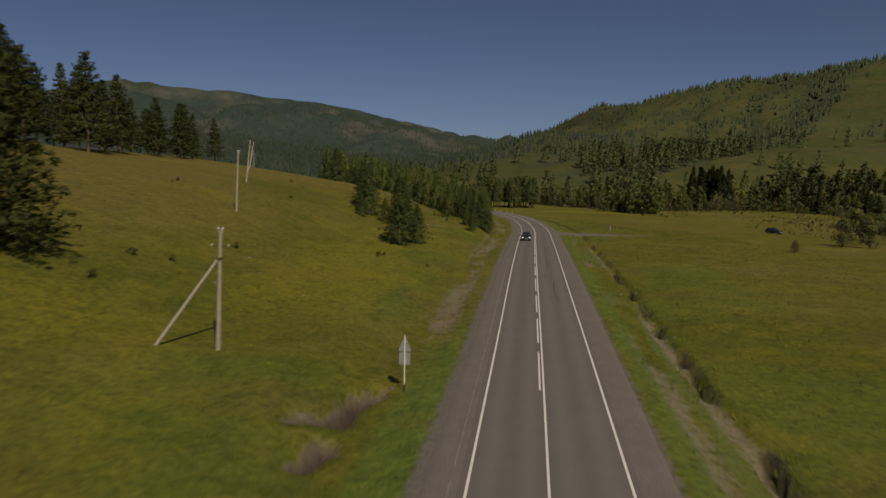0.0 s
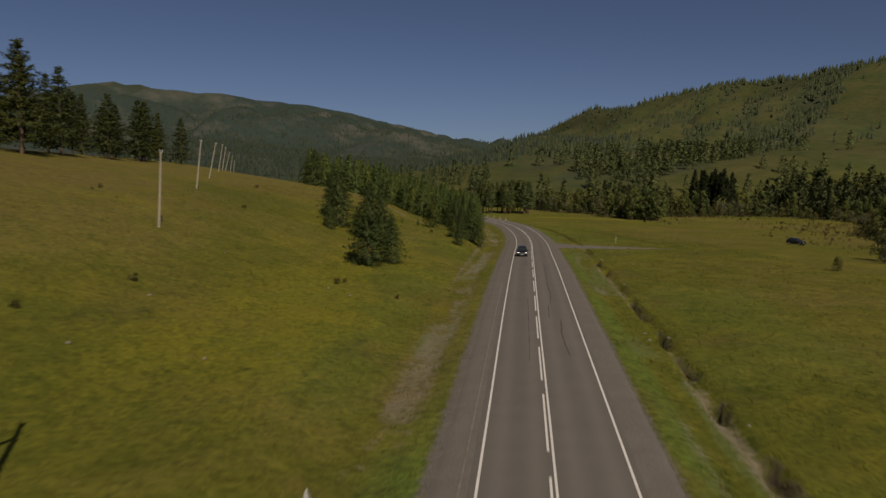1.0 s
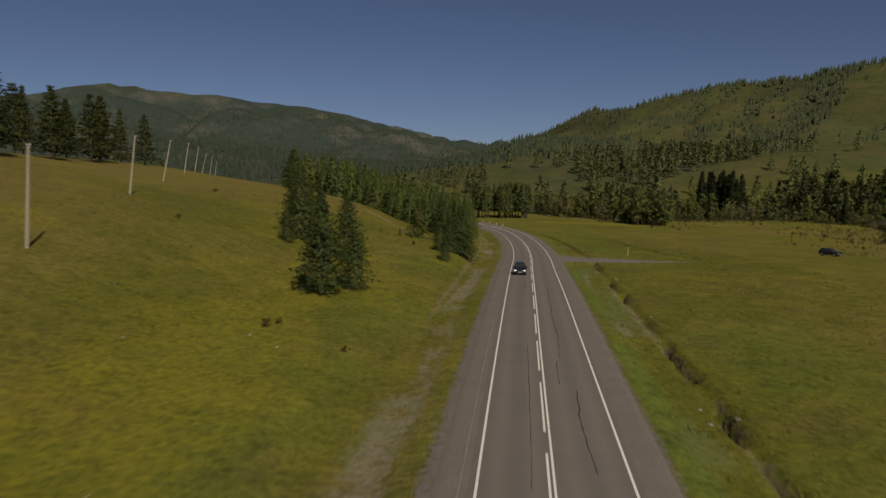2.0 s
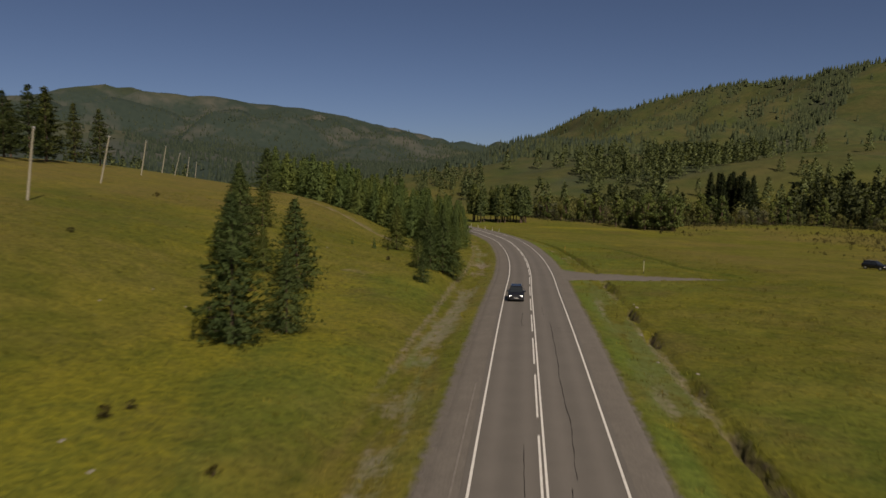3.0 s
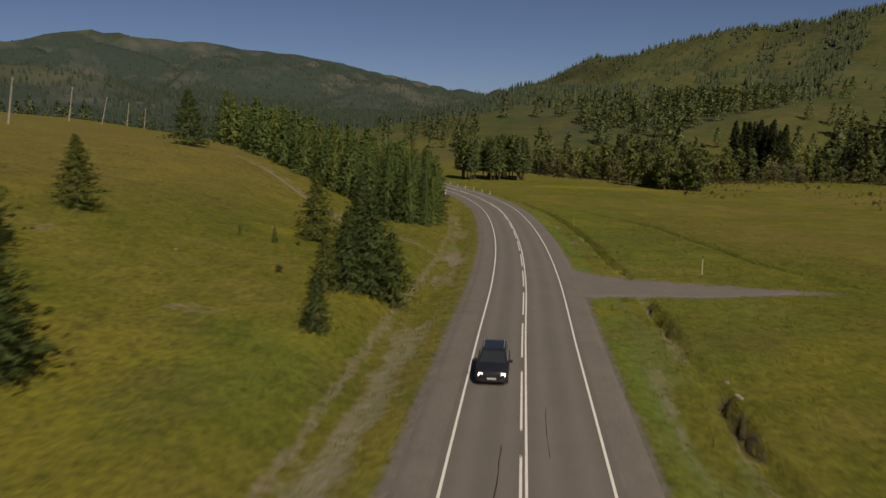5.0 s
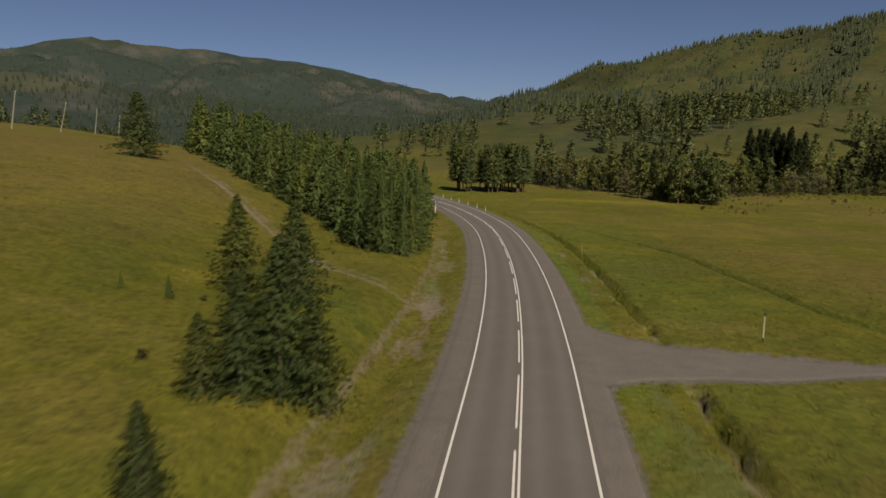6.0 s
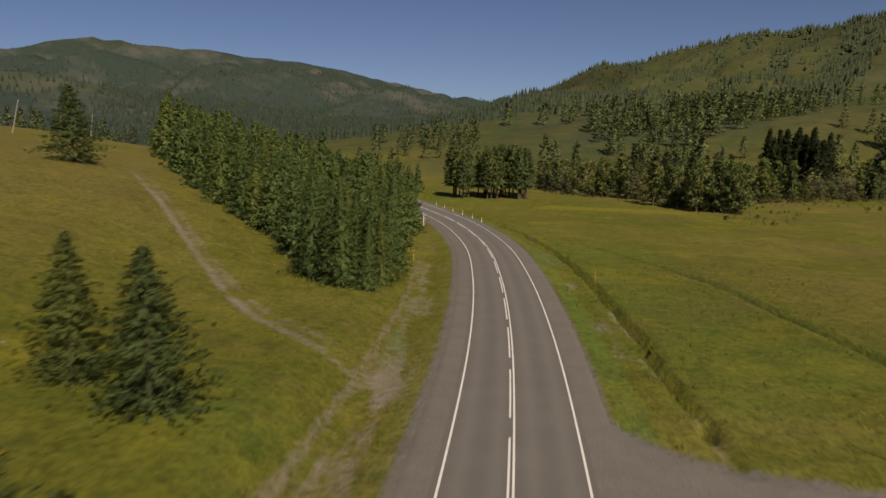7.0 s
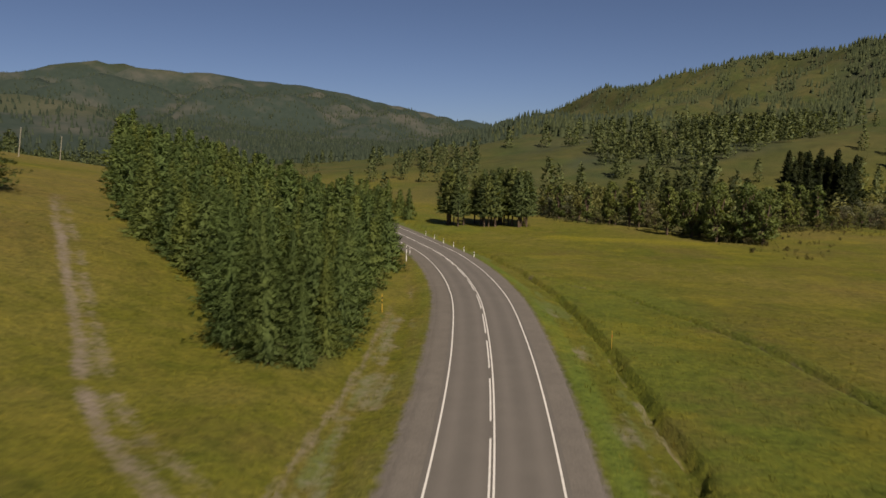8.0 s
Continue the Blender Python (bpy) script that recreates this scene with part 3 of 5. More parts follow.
dry = smooth(26 + 2 * smooth(120, 200, GY), 68 - 8 * smooth(120, 200, GY), U) * smooth(-0.4, 0.1, fbm(GX, GY, 40, 73)) * (0.95 - 0.95 * smooth(500, 800, GY))
dry = np.maximum(dry, 0.75 * smooth(14, 50, D) * smooth(-0.12, 0.16, fbm(GX, GY, 45, 77)))
dry = np.maximum(dry, 0.75 * scrub_share(GX, GY))
dry = np.maximum(dry, 0.8 * band(U, 5.9, 10.4, 0.6) * smooth(-0.16, 0.1, streak) * smooth(45, 70, GY))
yellow = 0.55 * band(U, 13, 29, 4) * band(GY, 55, 150, 15) * smooth(-0.08, 0.14, fbm(GX * 1.0, GY * 0.5, 12, 78))
yellow = np.maximum(yellow, 0.45 * band(U, 24, 40, 5) * band(GY, 20, 52, 8) * smooth(-0.1, 0.14, fbm(GX, GY, 10, 79)))
yellow = np.maximum(yellow, 0.7 * smooth(8, 3, np.abs(GY - 352 + 0.2 * GX)) * band(GX, 44, 84, 6))
sage = 0.8 * band(U, 7.2, 10.2, 0.6) * band(GY, 70, 260, 12) * smooth(-0.1, 0.15, streak + 0.3 * n2)
sage = np.maximum(sage, 0.62 * band(D, 6.6, 10.2, 0.6) * smooth(-0.1, 0.15, streak + 0.3 * n2))
turn = side_road(GX, GY)
grit = np.maximum(smooth(6.5, 5.3, U) * (U > 0), smooth(6.2, 4.9, D) * (D > 0))
grit = np.maximum(grit, 0.9 * smooth(-1.2, 0.1, turn) * (D > 4))
# dark soil in gully and furrow; the ditch cut's shadow is painted in too
dark_soil_shade = np.maximum(0.9 * smooth(0.95, 0.35, gully), smooth(0.42, 0.2, ditch) * ditch_cut * smooth(0.1, 0.5, vnoise(GY / 1.7, D, 18)) * (1 - 0.6 * smooth(180, 195, GY)))
furrow = smooth(0.6, 0.2, np.abs(GX - furrow_x(GY) - 0.8 * fbm(GX, GY, 6, 9))) * smooth(165, 180, GY) * smooth(290, 280, GY) * smooth(-0.3, 0.0, n4)
dark_soil_shade = np.maximum(dark_soil_shade, 0.9 * furrow)
soil = np.maximum(soil, 0.8 * dark_soil_shade * (D > 8) * np.maximum(smooth(195, 175, GY), furrow))
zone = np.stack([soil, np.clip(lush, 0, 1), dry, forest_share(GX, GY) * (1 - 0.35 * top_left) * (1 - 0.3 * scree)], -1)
verge = np.stack([grit, sage, yellow, dark_soil_shade], -1)
ground_me = mesh("ground", np.stack([GX, GY, GZ], -1).reshape(-1, 3), grid_faces(len(gy), len(gx)), M_GROUND, True)
set_zone(ground_me, zone)
set_zone(ground_me, verge, "verge")
pasture = np.maximum(smooth(440, 540, GY) * smooth(-40, 60, GX), smooth(520, 700, GY)) * (1 - 0.5 * scree)
set_zone(ground_me, np.stack([pasture] * 4, -1), "pasture")
tagged(new("ground", ground_me), "olive and straw-coloured meadow rising to wooded mountains", "ground", kind="structure")


# ---- road ----
def road_strip(name, ys, d0, d1, cols, lift, mat, label, category, edge_noise=0.0, crown=0.02):
    """A strip along the road from d0 to d1 metres off its centre line."""
    cx = road_x(ys)
    slope = road_x(ys + 0.5) - road_x(ys - 0.5)
    nx, ny = 1 / np.sqrt(1 + slope**2), -slope / np.sqrt(1 + slope**2)
    s = np.linspace(0, 1, cols)
    dd = d0 + (d1 - d0) * s[None, :] + 0 * ys[:, None]
    if edge_noise:
        outer = d1 if abs(d1) > abs(d0) else d0
        push = edge_noise * (fbm(ys, 0 * ys + outer, 2.5, 81, 5) + 0.8 * fbm(ys, 0 * ys + outer, 20, 83))
        w = (s if abs(d1) > abs(d0) else 1 - s)[None, :]
        dd = dd + np.sign(outer) * push[:, None] * w
    x = cx[:, None] + nx[:, None] * dd
    y = ys[:, None] + ny[:, None] * dd
    z = road_z(ys)[:, None] - crown * np.abs(dd) + lift - (edge_noise > 0) * 0.30 * smooth(4.9, 6.1, np.abs(dd))
    me = mesh(name, np.stack([x, y, z], -1).reshape(-1, 3), grid_faces(len(ys), cols), mat, True)
    tone = np.exp(-(((np.abs(dd) - 0.85) / 0.42) ** 2)) + np.exp(-(((np.abs(dd) - 2.55) / 0.42) ** 2))
    zz = np.stack([tone, tone, tone, tone], -1)
    set_zone(me, zz)
    return tagged(new(name, me), label, category, kind="structure") if label else me


road_ys = np.r_[stretch(-160, 400, 1.0), stretch(405, 500, 5)]
road_strip("road", road_ys, -3.72, 3.72, 33, 0.05, M_ASPHALT, "grey two-lane asphalt road with painted lines", "road")
road_strip("road_shoulder", road_ys, -6.3, -3.68, 14, 0.035, M_GRAVEL, "compacted grey gravel verge of the road", "shoulder", 1.6)
road_strip("road_shoulder", road_ys, 3.68, 6.1, 14, 0.035, M_GRAVEL, "compacted grey gravel verge of the road", "shoulder", 1.6)

# the gravel turning to the right
sx, sy = np.meshgrid(stretch(24, 62, 0.2), stretch(158, 202, 0.2))
keep = side_road(sx, sy) > 0
keep &= lateral(sx, sy) > 4.0
face = grid_faces(*sx.shape)
flags = keep.reshape(-1)
face = face[flags[face].all(1)]
side_d = lateral(sx, sy)
sz = np.maximum(ground_z(sx, sy) + 0.06, road_z(sy) - 0.08 - 0.02 * side_d + 0.03) - 0.16 * smooth(0.7, 0.05, side_road(sx, sy)) * smooth(5.6, 6.6, side_d)
used, face = np.unique(face, return_inverse=True)
side_me = mesh("side_road", np.stack([sx, sy, sz], -1).reshape(-1, 3)[used], face.reshape(-1, 4), M_GRAVEL, True)
tagged(new("side_road", side_me), "grey gravel turning that leaves the asphalt road", "side road", kind="structure")


def line_mark(name, y0, y1, d, width):
    ys = np.linspace(y0, y1, max(3, int((y1 - y0) / 1.0) + 2))
    return road_strip(name, ys, d - width / 2, d + width / 2, 2, 0.058, M_PAINT, "", "")


road_marks = tagged(new("road_markings"), "white painted edge lines and centre lines, slightly worn", "road markings", kind="structure")
for d in (-3.38, 3.38):
    new("edge_line", line_mark("edge_line", -160, 460, d, 0.125)).parent = road_marks
new("centre_line", line_mark("centre_line", -160, 460, -0.04, 0.115)).parent = road_marks
for k in range(34):
    y0 = 40.6 + 12.15 * k
    new("dash", line_mark("dash", y0, y0 + 9.2, -0.27, 0.115)).parent = road_marks
old_line = line_mark("old_line", 14, 108, -4.12, 0.1)
old_line.materials[0] = M_OLD_PAINT
new("old_line", old_line).parent = road_marks

# ---- trees ----
def tube(points, radii, sides, close=True):
    """Rings round a line of points. Returns verts and quads."""
    verts, faces = [], []
    for k, (p, r) in enumerate(zip(points, radii)):
        a = np.arange(sides) * 2 * np.pi / sides + 0.3 * k
        verts.append(np.stack([p[0] + r * np.cos(a), p[1] + r * np.sin(a), p[2] + 0 * a], -1))
    for k in range(len(points) - 1):
        for j in range(sides):
            faces.append((k * sides + j, k * sides + (j + 1) % sides, (k + 1) * sides + (j + 1) % sides, (k + 1) * sides + j))
    return np.concatenate(verts), np.array(faces)


def limb(a, b, r0, r1, bend, sides=4):
    """A thin tapered limb from a to b with a bend in the middle."""
    a, b = np.array(a, float), np.array(b, float)
    mid = (a + b) / 2 + np.array([0, 0, bend])
    ax = (b - a) / np.linalg.norm(b - a)
    side = np.cross(ax, (0, 0, 1.0))
    side = side / (np.linalg.norm(side) + 1e-9)
    up = np.cross(side, ax)
    verts = []
    for p, r in ((a, r0), (mid, (r0 + r1) / 2), (b, r1)):
        for j in range(sides):
            t = 2 * np.pi * j / sides
            verts.append(p + r * (np.cos(t) * side + np.sin(t) * up))
    faces = [(k * sides + j, k * sides + (j + 1) % sides, (k + 1) * sides + (j + 1) % sides, (k + 1) * sides + j) for k in range(2) for j in range(sides)]
    return np.array(verts), np.array(faces)


def joined(pieces):
    verts, faces, n = [], [], 0
    for v, f in pieces:
        verts.append(v)
        faces.append(f + n)
        n += len(v)
    return np.concatenate(verts), np.concatenate(faces)


def sprays(rng, centres, outward, length, width, each, stray=0.55, sizes=1.0):
    """Leaf blades: each a pointed triangle that looks outwards."""
    length = length * np.repeat(np.broadcast_to(sizes, len(centres)), each)
    width = width * np.repeat(np.broadcast_to(sizes, len(centres)), each)
    c = np.repeat(centres, each, 0)
    o = np.repeat(outward, each, 0)
    n = len(c)
    way = o + rng.normal(0, stray, (n, 3))
    way /= np.linalg.norm(way, axis=1, keepdims=True)
    side = np.cross(way, rng.normal(0, 1, (n, 3)))
    side /= np.linalg.norm(side, axis=1, keepdims=True)
    ln = (length * rng.uniform(0.6, 1.3, n))[:, None]
    wd = (width * rng.uniform(0.6, 1.3, n))[:, None]
    c = c + rng.normal(0, 0.22, (n, 3)) * length[:, None]
    v = np.stack([c - side * wd * 0.5 - way * ln * 0.35, c + side * wd * 0.5 - way * ln * 0.3, c + way * ln * 0.65], 1)
    face = np.cross(v[:, 1] - v[:, 0], v[:, 2] - v[:, 0])
    back = (face * o).sum(1) < 0
    v[back] = v[back][:, ::-1]
    w = o / np.linalg.norm(o, axis=1, keepdims=True) + (0, 0, 0.45) + rng.normal(0, 0.2, (n, 3))
    w /= np.linalg.norm(w, axis=1, keepdims=True)
    f = np.arange(3 * n).reshape(n, 3)
    return v.reshape(-1, 3), f, np.repeat(w, 3, 0)


def filled(rng, crown, height, radius, bare, power, zs, spine):
    """Adds the close inner growth of a crown: ragged rings round the stem."""
    v, f, w = crown
    rings, sides = 11, 8
    t = np.linspace(bare + 0.01, 0.96, rings)
    a = np.arange(sides) * 2 * np.pi / sides + 0.4 * np.arange(rings)[:, None]
    r = radius * np.minimum(1, 0.55 + (t - bare) / 0.16)[:, None] * ((1 - t) ** power)[:, None] * rng.uniform(0.6, 1.25, (rings, sides))
    z = height * t[:, None] + rng.normal(0, 0.02 * height, (rings, sides))
    p = np.stack([np.interp(z, zs, spine[:, 0]) + r * np.cos(a), np.interp(z, zs, spine[:, 1]) + r * np.sin(a), z], -1).reshape(-1, 3)
    o = np.stack([np.cos(a), np.sin(a), 0.5 + 0 * a], -1).reshape(-1, 3) + rng.normal(0, 0.25, (rings * sides, 3))
    i = (np.arange(rings - 1)[:, None] * sides + np.arange(sides)).reshape(-1)
    j = (np.arange(rings - 1)[:, None] * sides + (np.arange(sides) + 1) % sides).reshape(-1)
    tri = np.concatenate([np.stack([i, j, j + sides], -1), np.stack([i, j + sides, i + sides], -1)])
    return np.concatenate([v, p]), np.concatenate([f, tri + len(v)]), np.concatenate([w, o / np.linalg.norm(o, axis=1, keepdims=True)])


def conifer(seed, height, radius, whorls, arms, steps, each, blade, bare=0.06, lean=0.0, power=0.8, slim=0.42, core=0.0):
    rng = np.random.default_rng(seed)
    zs = np.linspace(0, height, 7)
    wob = np.cumsum(rng.normal(0, 0.02 * height / 12, (7, 2)), 0)
    spine = np.column_stack([wob[:, 0] + lean * zs, wob[:, 1], zs])
    spine[0, 2] = -0.35
    trunk = [tube(spine, 0.012 * height * (1 - zs / height) ** 0.8 + 0.015, 6)]
    centres, outs, sizes = [], [], []
    for k in range(whorls):
        t = bare + (0.985 - bare) * (k + rng.uniform(-0.3, 0.3)) / whorls
        t = min(max(t, bare), 0.985)
        grow = min(1.0, 0.55 + (t - bare) / 0.16)
        big = radius * grow * (1 - t) ** power + 0.02 * radius
        z = height * t
        ax = np.array([np.interp(z, zs, spine[:, 0]), np.interp(z, zs, spine[:, 1])])
        for j in range(arms):
            az = 2 * np.pi * (j + rng.uniform(-0.35, 0.35)) / arms + k * 2.4
            reach = big * rng.uniform(0.55, 1.15) * (1.12 if k % 3 == 0 else 0.92)
            tilt = rng.uniform(-0.35, 0.2) + 0.5 * t
            d = np.array([np.cos(az), np.sin(az)])
            if k % 4 == 0 and j % 4 == 0 and not core:
                trunk.append(limb((*ax, z), (*(ax + d * reach * 0.8), z + tilt * reach * 0.7), 0.006 * height * (1 - t) + 0.008, 0.008, 0.05 * reach))
            for s in np.linspace(0.3, 1.0, steps):
                s = s + rng.uniform(-0.1, 0.1)
                centres.append((*(ax + d * reach * s), z + tilt * reach * s - 0.1 * reach * s * s + rng.normal(0, 0.12 * height / 12)))
                outs.append((d[0], d[1], 0.35 * tilt + 0.3))
                sizes.append(0.5 + 0.6 * min(1.0, big / (0.6 * radius)))
    crown = sprays(rng, np.array(centres), np.array(outs), blade, blade * slim, each, 0.6, np.array(sizes))
    if core:
        crown = filled(rng, crown, height, radius * core, bare, power, zs, spine)
    return joined(trunk), crown


def broadleaf(seed, height, radius, clumps, leaves, blade, stems=3):
    rng = np.random.default_rng(seed)
    trunk, cs, os_ = [], [], []
    for s in range(stems):
        az = 2 * np.pi * s / stems + rng.uniform(0, 1)
        tip = np.array([np.cos(az) * radius * 0.4, np.sin(az) * radius * 0.4, height * 0.75])
        trunk.append(limb((0, 0, -0.3), tip, 0.02 * height, 0.01 * height, 0.1 * height, 6))
    for k in range(clumps):
        t = rng.uniform(0.12, 0.95)
        az = rng.uniform(0, 2 * np.pi)
        r = radius * rng.uniform(0.2, 0.95) * np.sqrt(max(0.05, 1 - (2 * t - 0.85) ** 2))
        c = np.array([np.cos(az) * r, np.sin(az) * r, height * t])
        size = radius * rng.uniform(0.22, 0.4)
        p = rng.normal(0, 1, (leaves, 3))
        p /= np.linalg.norm(p, axis=1, keepdims=True)
        cs.append(c + p * size * rng.uniform(0.6, 1.05, (leaves, 1)) * (1, 1, 0.8))
        os_.append(p)
        if k % 3 == 0:
            trunk.append(limb((0, 0, height * 0.25), c, 0.01 * height, 0.006 * height, 0.04 * height))
    crown = sprays(rng, np.concatenate(cs), np.concatenate(os_), blade, blade * 0.6, 1)
    return joined(trunk), crown


def kinds_of(make, name, specs, leaf):
    out = []
    for spec in specs:
        (tv, tf), (cv, cf, cn) = make(*spec)
        out.append((mesh(name + "_trunk", tv, tf, M_BARK, True), mesh(name + "_crown", cv, cf, leaf, True, cn), spec[1]))
    return out


# seed, height, radius, whorls, arms, steps, blades each, blade length
FINE_PINES = kinds_of(conifer, "pine", [(3, 12, 3.9, 36, 10, 5, 9, 0.36, 0.05, 0.0, 0.9, 0.22), (4, 12, 3.4, 38, 10, 5, 9, 0.34, 0.06, 0.0, 0.95, 0.22), (5, 12, 4.2, 34, 11, 5, 9, 0.37, 0.05, 0.0, 0.95, 0.22), (6, 12, 3.7, 36, 10, 5, 9, 0.36, 0.04, 0.02, 0.85, 0.22)], M_FINE)
STRIP_PINES = kinds_of(conifer, "pine", [(13, 14, 3.8, 26, 9, 5, 5, 0.60, 0.03, 0.0, 1.0, 0.28, 0.16), (14, 14, 3.4, 27, 9, 5, 5, 0.58, 0.03, 0.015, 1.1, 0.28, 0.16), (15, 14, 4.2, 25, 9, 5, 5, 0.62, 0.03, -0.015, 0.95, 0.28, 0.16), (16, 14, 3.6, 26, 9, 5, 5, 0.60, 0.03, 0.02, 1.2, 0.28, 0.16)], M_NEEDLE)
FRONT_PINES = kinds_of(conifer, "pine", [(53, 14, 3.8, 44, 9, 6, 8, 0.36, 0.03, 0.0, 1.0, 0.22, 0.2), (54, 14, 3.4, 44, 9, 6, 8, 0.34, 0.04, 0.015, 1.1, 0.22, 0.2), (55, 14, 4.2, 42, 9, 6, 8, 0.37, 0.03, -0.015, 0.95, 0.22, 0.2)], M_NEEDLE)
TALL_PINES = kinds_of(conifer, "pine", [(23, 20, 4.6, 22, 8, 5, 7, 0.62, 0.12, 0.0, 0.8, 0.26), (24, 20, 4.0, 24, 8, 5, 7, 0.58, 0.07, 0.01, 0.9, 0.26), (25, 20, 5.0, 21, 8, 5, 7, 0.64, 0.15, 0.0, 0.7, 0.26)], M_PINE)
GROVE_PINES = kinds_of(conifer, "pine", [(63, 16, 3.3, 20, 8, 4, 3, 0.95, 0.22, 0.0, 0.7, 0.34), (64, 16, 2.9, 20, 8, 4, 3, 0.9, 0.2, 0.01, 0.8, 0.34), (65, 16, 3.6, 19, 8, 4, 3, 1.0, 0.24, 0.0, 0.65, 0.34)], M_HILL)
BACK_PINES = kinds_of(conifer, "pine", [(73, 14, 4.0, 20, 8, 4, 4, 0.9, 0.03, 0.0, 0.95, 0.32, 0.2), (74, 14, 3.6, 21, 8, 4, 4, 0.86, 0.03, 0.01, 1.1, 0.32, 0.2), (75, 14, 4.3, 19, 8, 4, 4, 0.94, 0.03, 0.0, 1.0, 0.32, 0.2)], M_NEEDLE)
DARK_PINES = kinds_of(conifer, "pine", [(7, 12, 3.6, 34, 10, 5, 10, 0.38, 0.05, 0.0, 0.85, 0.22)], M_PINE)
SPRUCES = kinds_of(conifer, "spruce", [(26, 17, 2.6, 26, 7, 4, 3, 1.1, 0.05, 0.0, 0.9), (27, 17, 2.3, 26, 7, 4, 3, 1.05, 0.05, 0.01, 1.0)], M_SPRUCE)
BROAD = kinds_of(broadleaf, "broadleaf", [(33, 9, 3.2, 36, 46, 0.5), (34, 9, 2.6, 34, 46, 0.48), (35, 9, 3.8, 40, 46, 0.54, 4)], M_LEAF)
PALE_BROAD = kinds_of(broadleaf, "broadleaf", [(36, 7, 3.2, 34, 44, 0.42), (37, 7, 2.8, 32, 44, 0.42), (38, 7, 3.6, 36, 44, 0.44, 4)], M_WILLOW)
BIRCHES = kinds_of(broadleaf, "birch", [(91, 13, 2.5, 52, 36, 0.62, 2), (92, 13, 2.1, 48, 36, 0.58, 1), (93, 13, 2.9, 56, 36, 0.64, 2)], M_BIRCH)
SHRUBS = kinds_of(broadleaf, "shrub", [(43, 1.5, 0.9, 12, 18, 0.3, 4), (44, 1.5, 1.1, 12, 18, 0.32, 5)], M_SHRUB)
random.seed(11)


def plant(name, kind, x, y, height, label, category, group, broad=1.0):
    trunk, crown, own = kind
    s = height / own
    z = float(ground_z(x, y))
    m = Matrix.Translation((x, y, z - 0.03)) @ Matrix.Rotation(random.uniform(0, 6.28), 4, "Z") @ Matrix.Diagonal((s * broad, s * broad, s, 1))
    tree = thing(name, m, label, category, group)
    for n, me in (("trunk", trunk), ("crown", crown)):
        ob = new(n, me)
        ob.parent = tree
    return tree


# single trees on the meadow slope: x, y, height
SLOPE = [(-33, 52, 19.5), (-7.3, 113, 12.2), (-4.6, 118.5, 7.5), (-7.6, 138, 10.6), (-15.7, 146, 11.3), (-17.8, 153, 11.2), (-12, 141.5, 5.5), (-16.4, 140.4, 5),
         (5.3, 150.7, 4.4), (7.7, 162.4, 9.6), (6.0, 161.2, 7.0), (9.3, 163.8, 6.8), (4.4, 160.0, 4.6), (0.1, 182.3, 8.6), (5.2, 179.3, 8.7), (-19, 170, 7.5), (-40.4, 263.5, 13.5), (-59, 354, 20)]
for k, (x, y, h) in enumerate(SLOPE):
    plant("pine_tree", DARK_PINES[0] if y < 60 else FINE_PINES[k % 4] if y < 300 else STRIP_PINES[k % 4], x, y, h * 0.9, "dark green conical pine standing on the meadow slope", "pine tree", "pines on the slope", 1.16 if y < 156 else 1.28 if y < 200 else 1.5)
for x, y, h in [(-3.0, 176.1, 1.8), (-6.5, 176.5, 1.2), (-5.4, 126, 1.4)]:
    plant("pine_sapling", STRIP_PINES[1], x, y, h, "small young pine standing in the meadow grass", "sapling", "saplings on the slope")

# tall pines along the crest of the slope
crest_rng = random.Random(5)
for k in range(34):
    y = 122 + k * 5.4 + crest_rng.uniform(-2, 2)
    if y > 262:
        break
    x = -84 + crest_rng.uniform(-3, 3) - (k % 3) * 7 - 6 * float(smooth(200, 130, y))
    plant("pine_tree", TALL_PINES[k % 3], x, y, 24.5 - 7 * float(smooth(140, 245, y)) + crest_rng.uniform(-3.5, 2), "tall dark pine with a bare lower trunk on the crest", "pine tree", "pines on the crest", crest_rng.uniform(1.25, 1.6))

# the close pine wood between the slope and the bend
strip_rng = random.Random(8)
placed = []
for k in range(6000):
    y = strip_rng.uniform(218, 352)
    x = strip_rng.uniform(float(strip_left(y)) - 1.5, max(float(strip_left(y)) + 1, float(strip_right(y))))
    gap = strip_rng.uniform(3.0, 4.6) if y < 260 else strip_rng.uniform(4.0, 5.8)
    if all((x - a) ** 2 + (y - b) ** 2 > gap * gap for a, b, c in placed):
        placed.append((x, y, (strip_rng.uniform(7.5, 13.2) + 2.2 * float(smooth(250, 300, y))) * (1 - 0.16 * float(smooth(-2, 6, x)))))
    if len(placed) >= 235:
        break
placed += [(8.4, 219.5, 11.2), (10.8, 226, 10.5), (4.8, 223, 12.2)]
for k, (x, y, h) in enumerate(placed):
    plant("pine_tree", FRONT_PINES[k % 3] if y < 230 else STRIP_PINES[k % 4] if y < 266 else BACK_PINES[k % 3], x, y, h, "green pine in the close wood beside the bend", "pine tree", "pines of the wood by the bend", 0.92 + 0.26 * ((k * 7) % 10) / 10)

# groves beyond the bend
grove_rng = random.Random(9)
for k in range(30):
    x, y = 19 + 25 * grove_rng.random(), 368 + 16 * grove_rng.random()
    plant("pine_tree", GROVE_PINES[k % 3], x, y, grove_rng.uniform(14, 17), "dark pine in the grove beyond the bend", "pine tree", "pines of the far grove", 1.25)
for k in range(26):
    x, y = 10 - 50 * grove_rng.random(), 384 + 26 * grove_rng.random()
    plant("pine_tree", BACK_PINES[k % 3], x, y, grove_rng.uniform(8, 12), "green pine beyond the bend of the road", "pine tree", "pines behind the bend", 1.1)

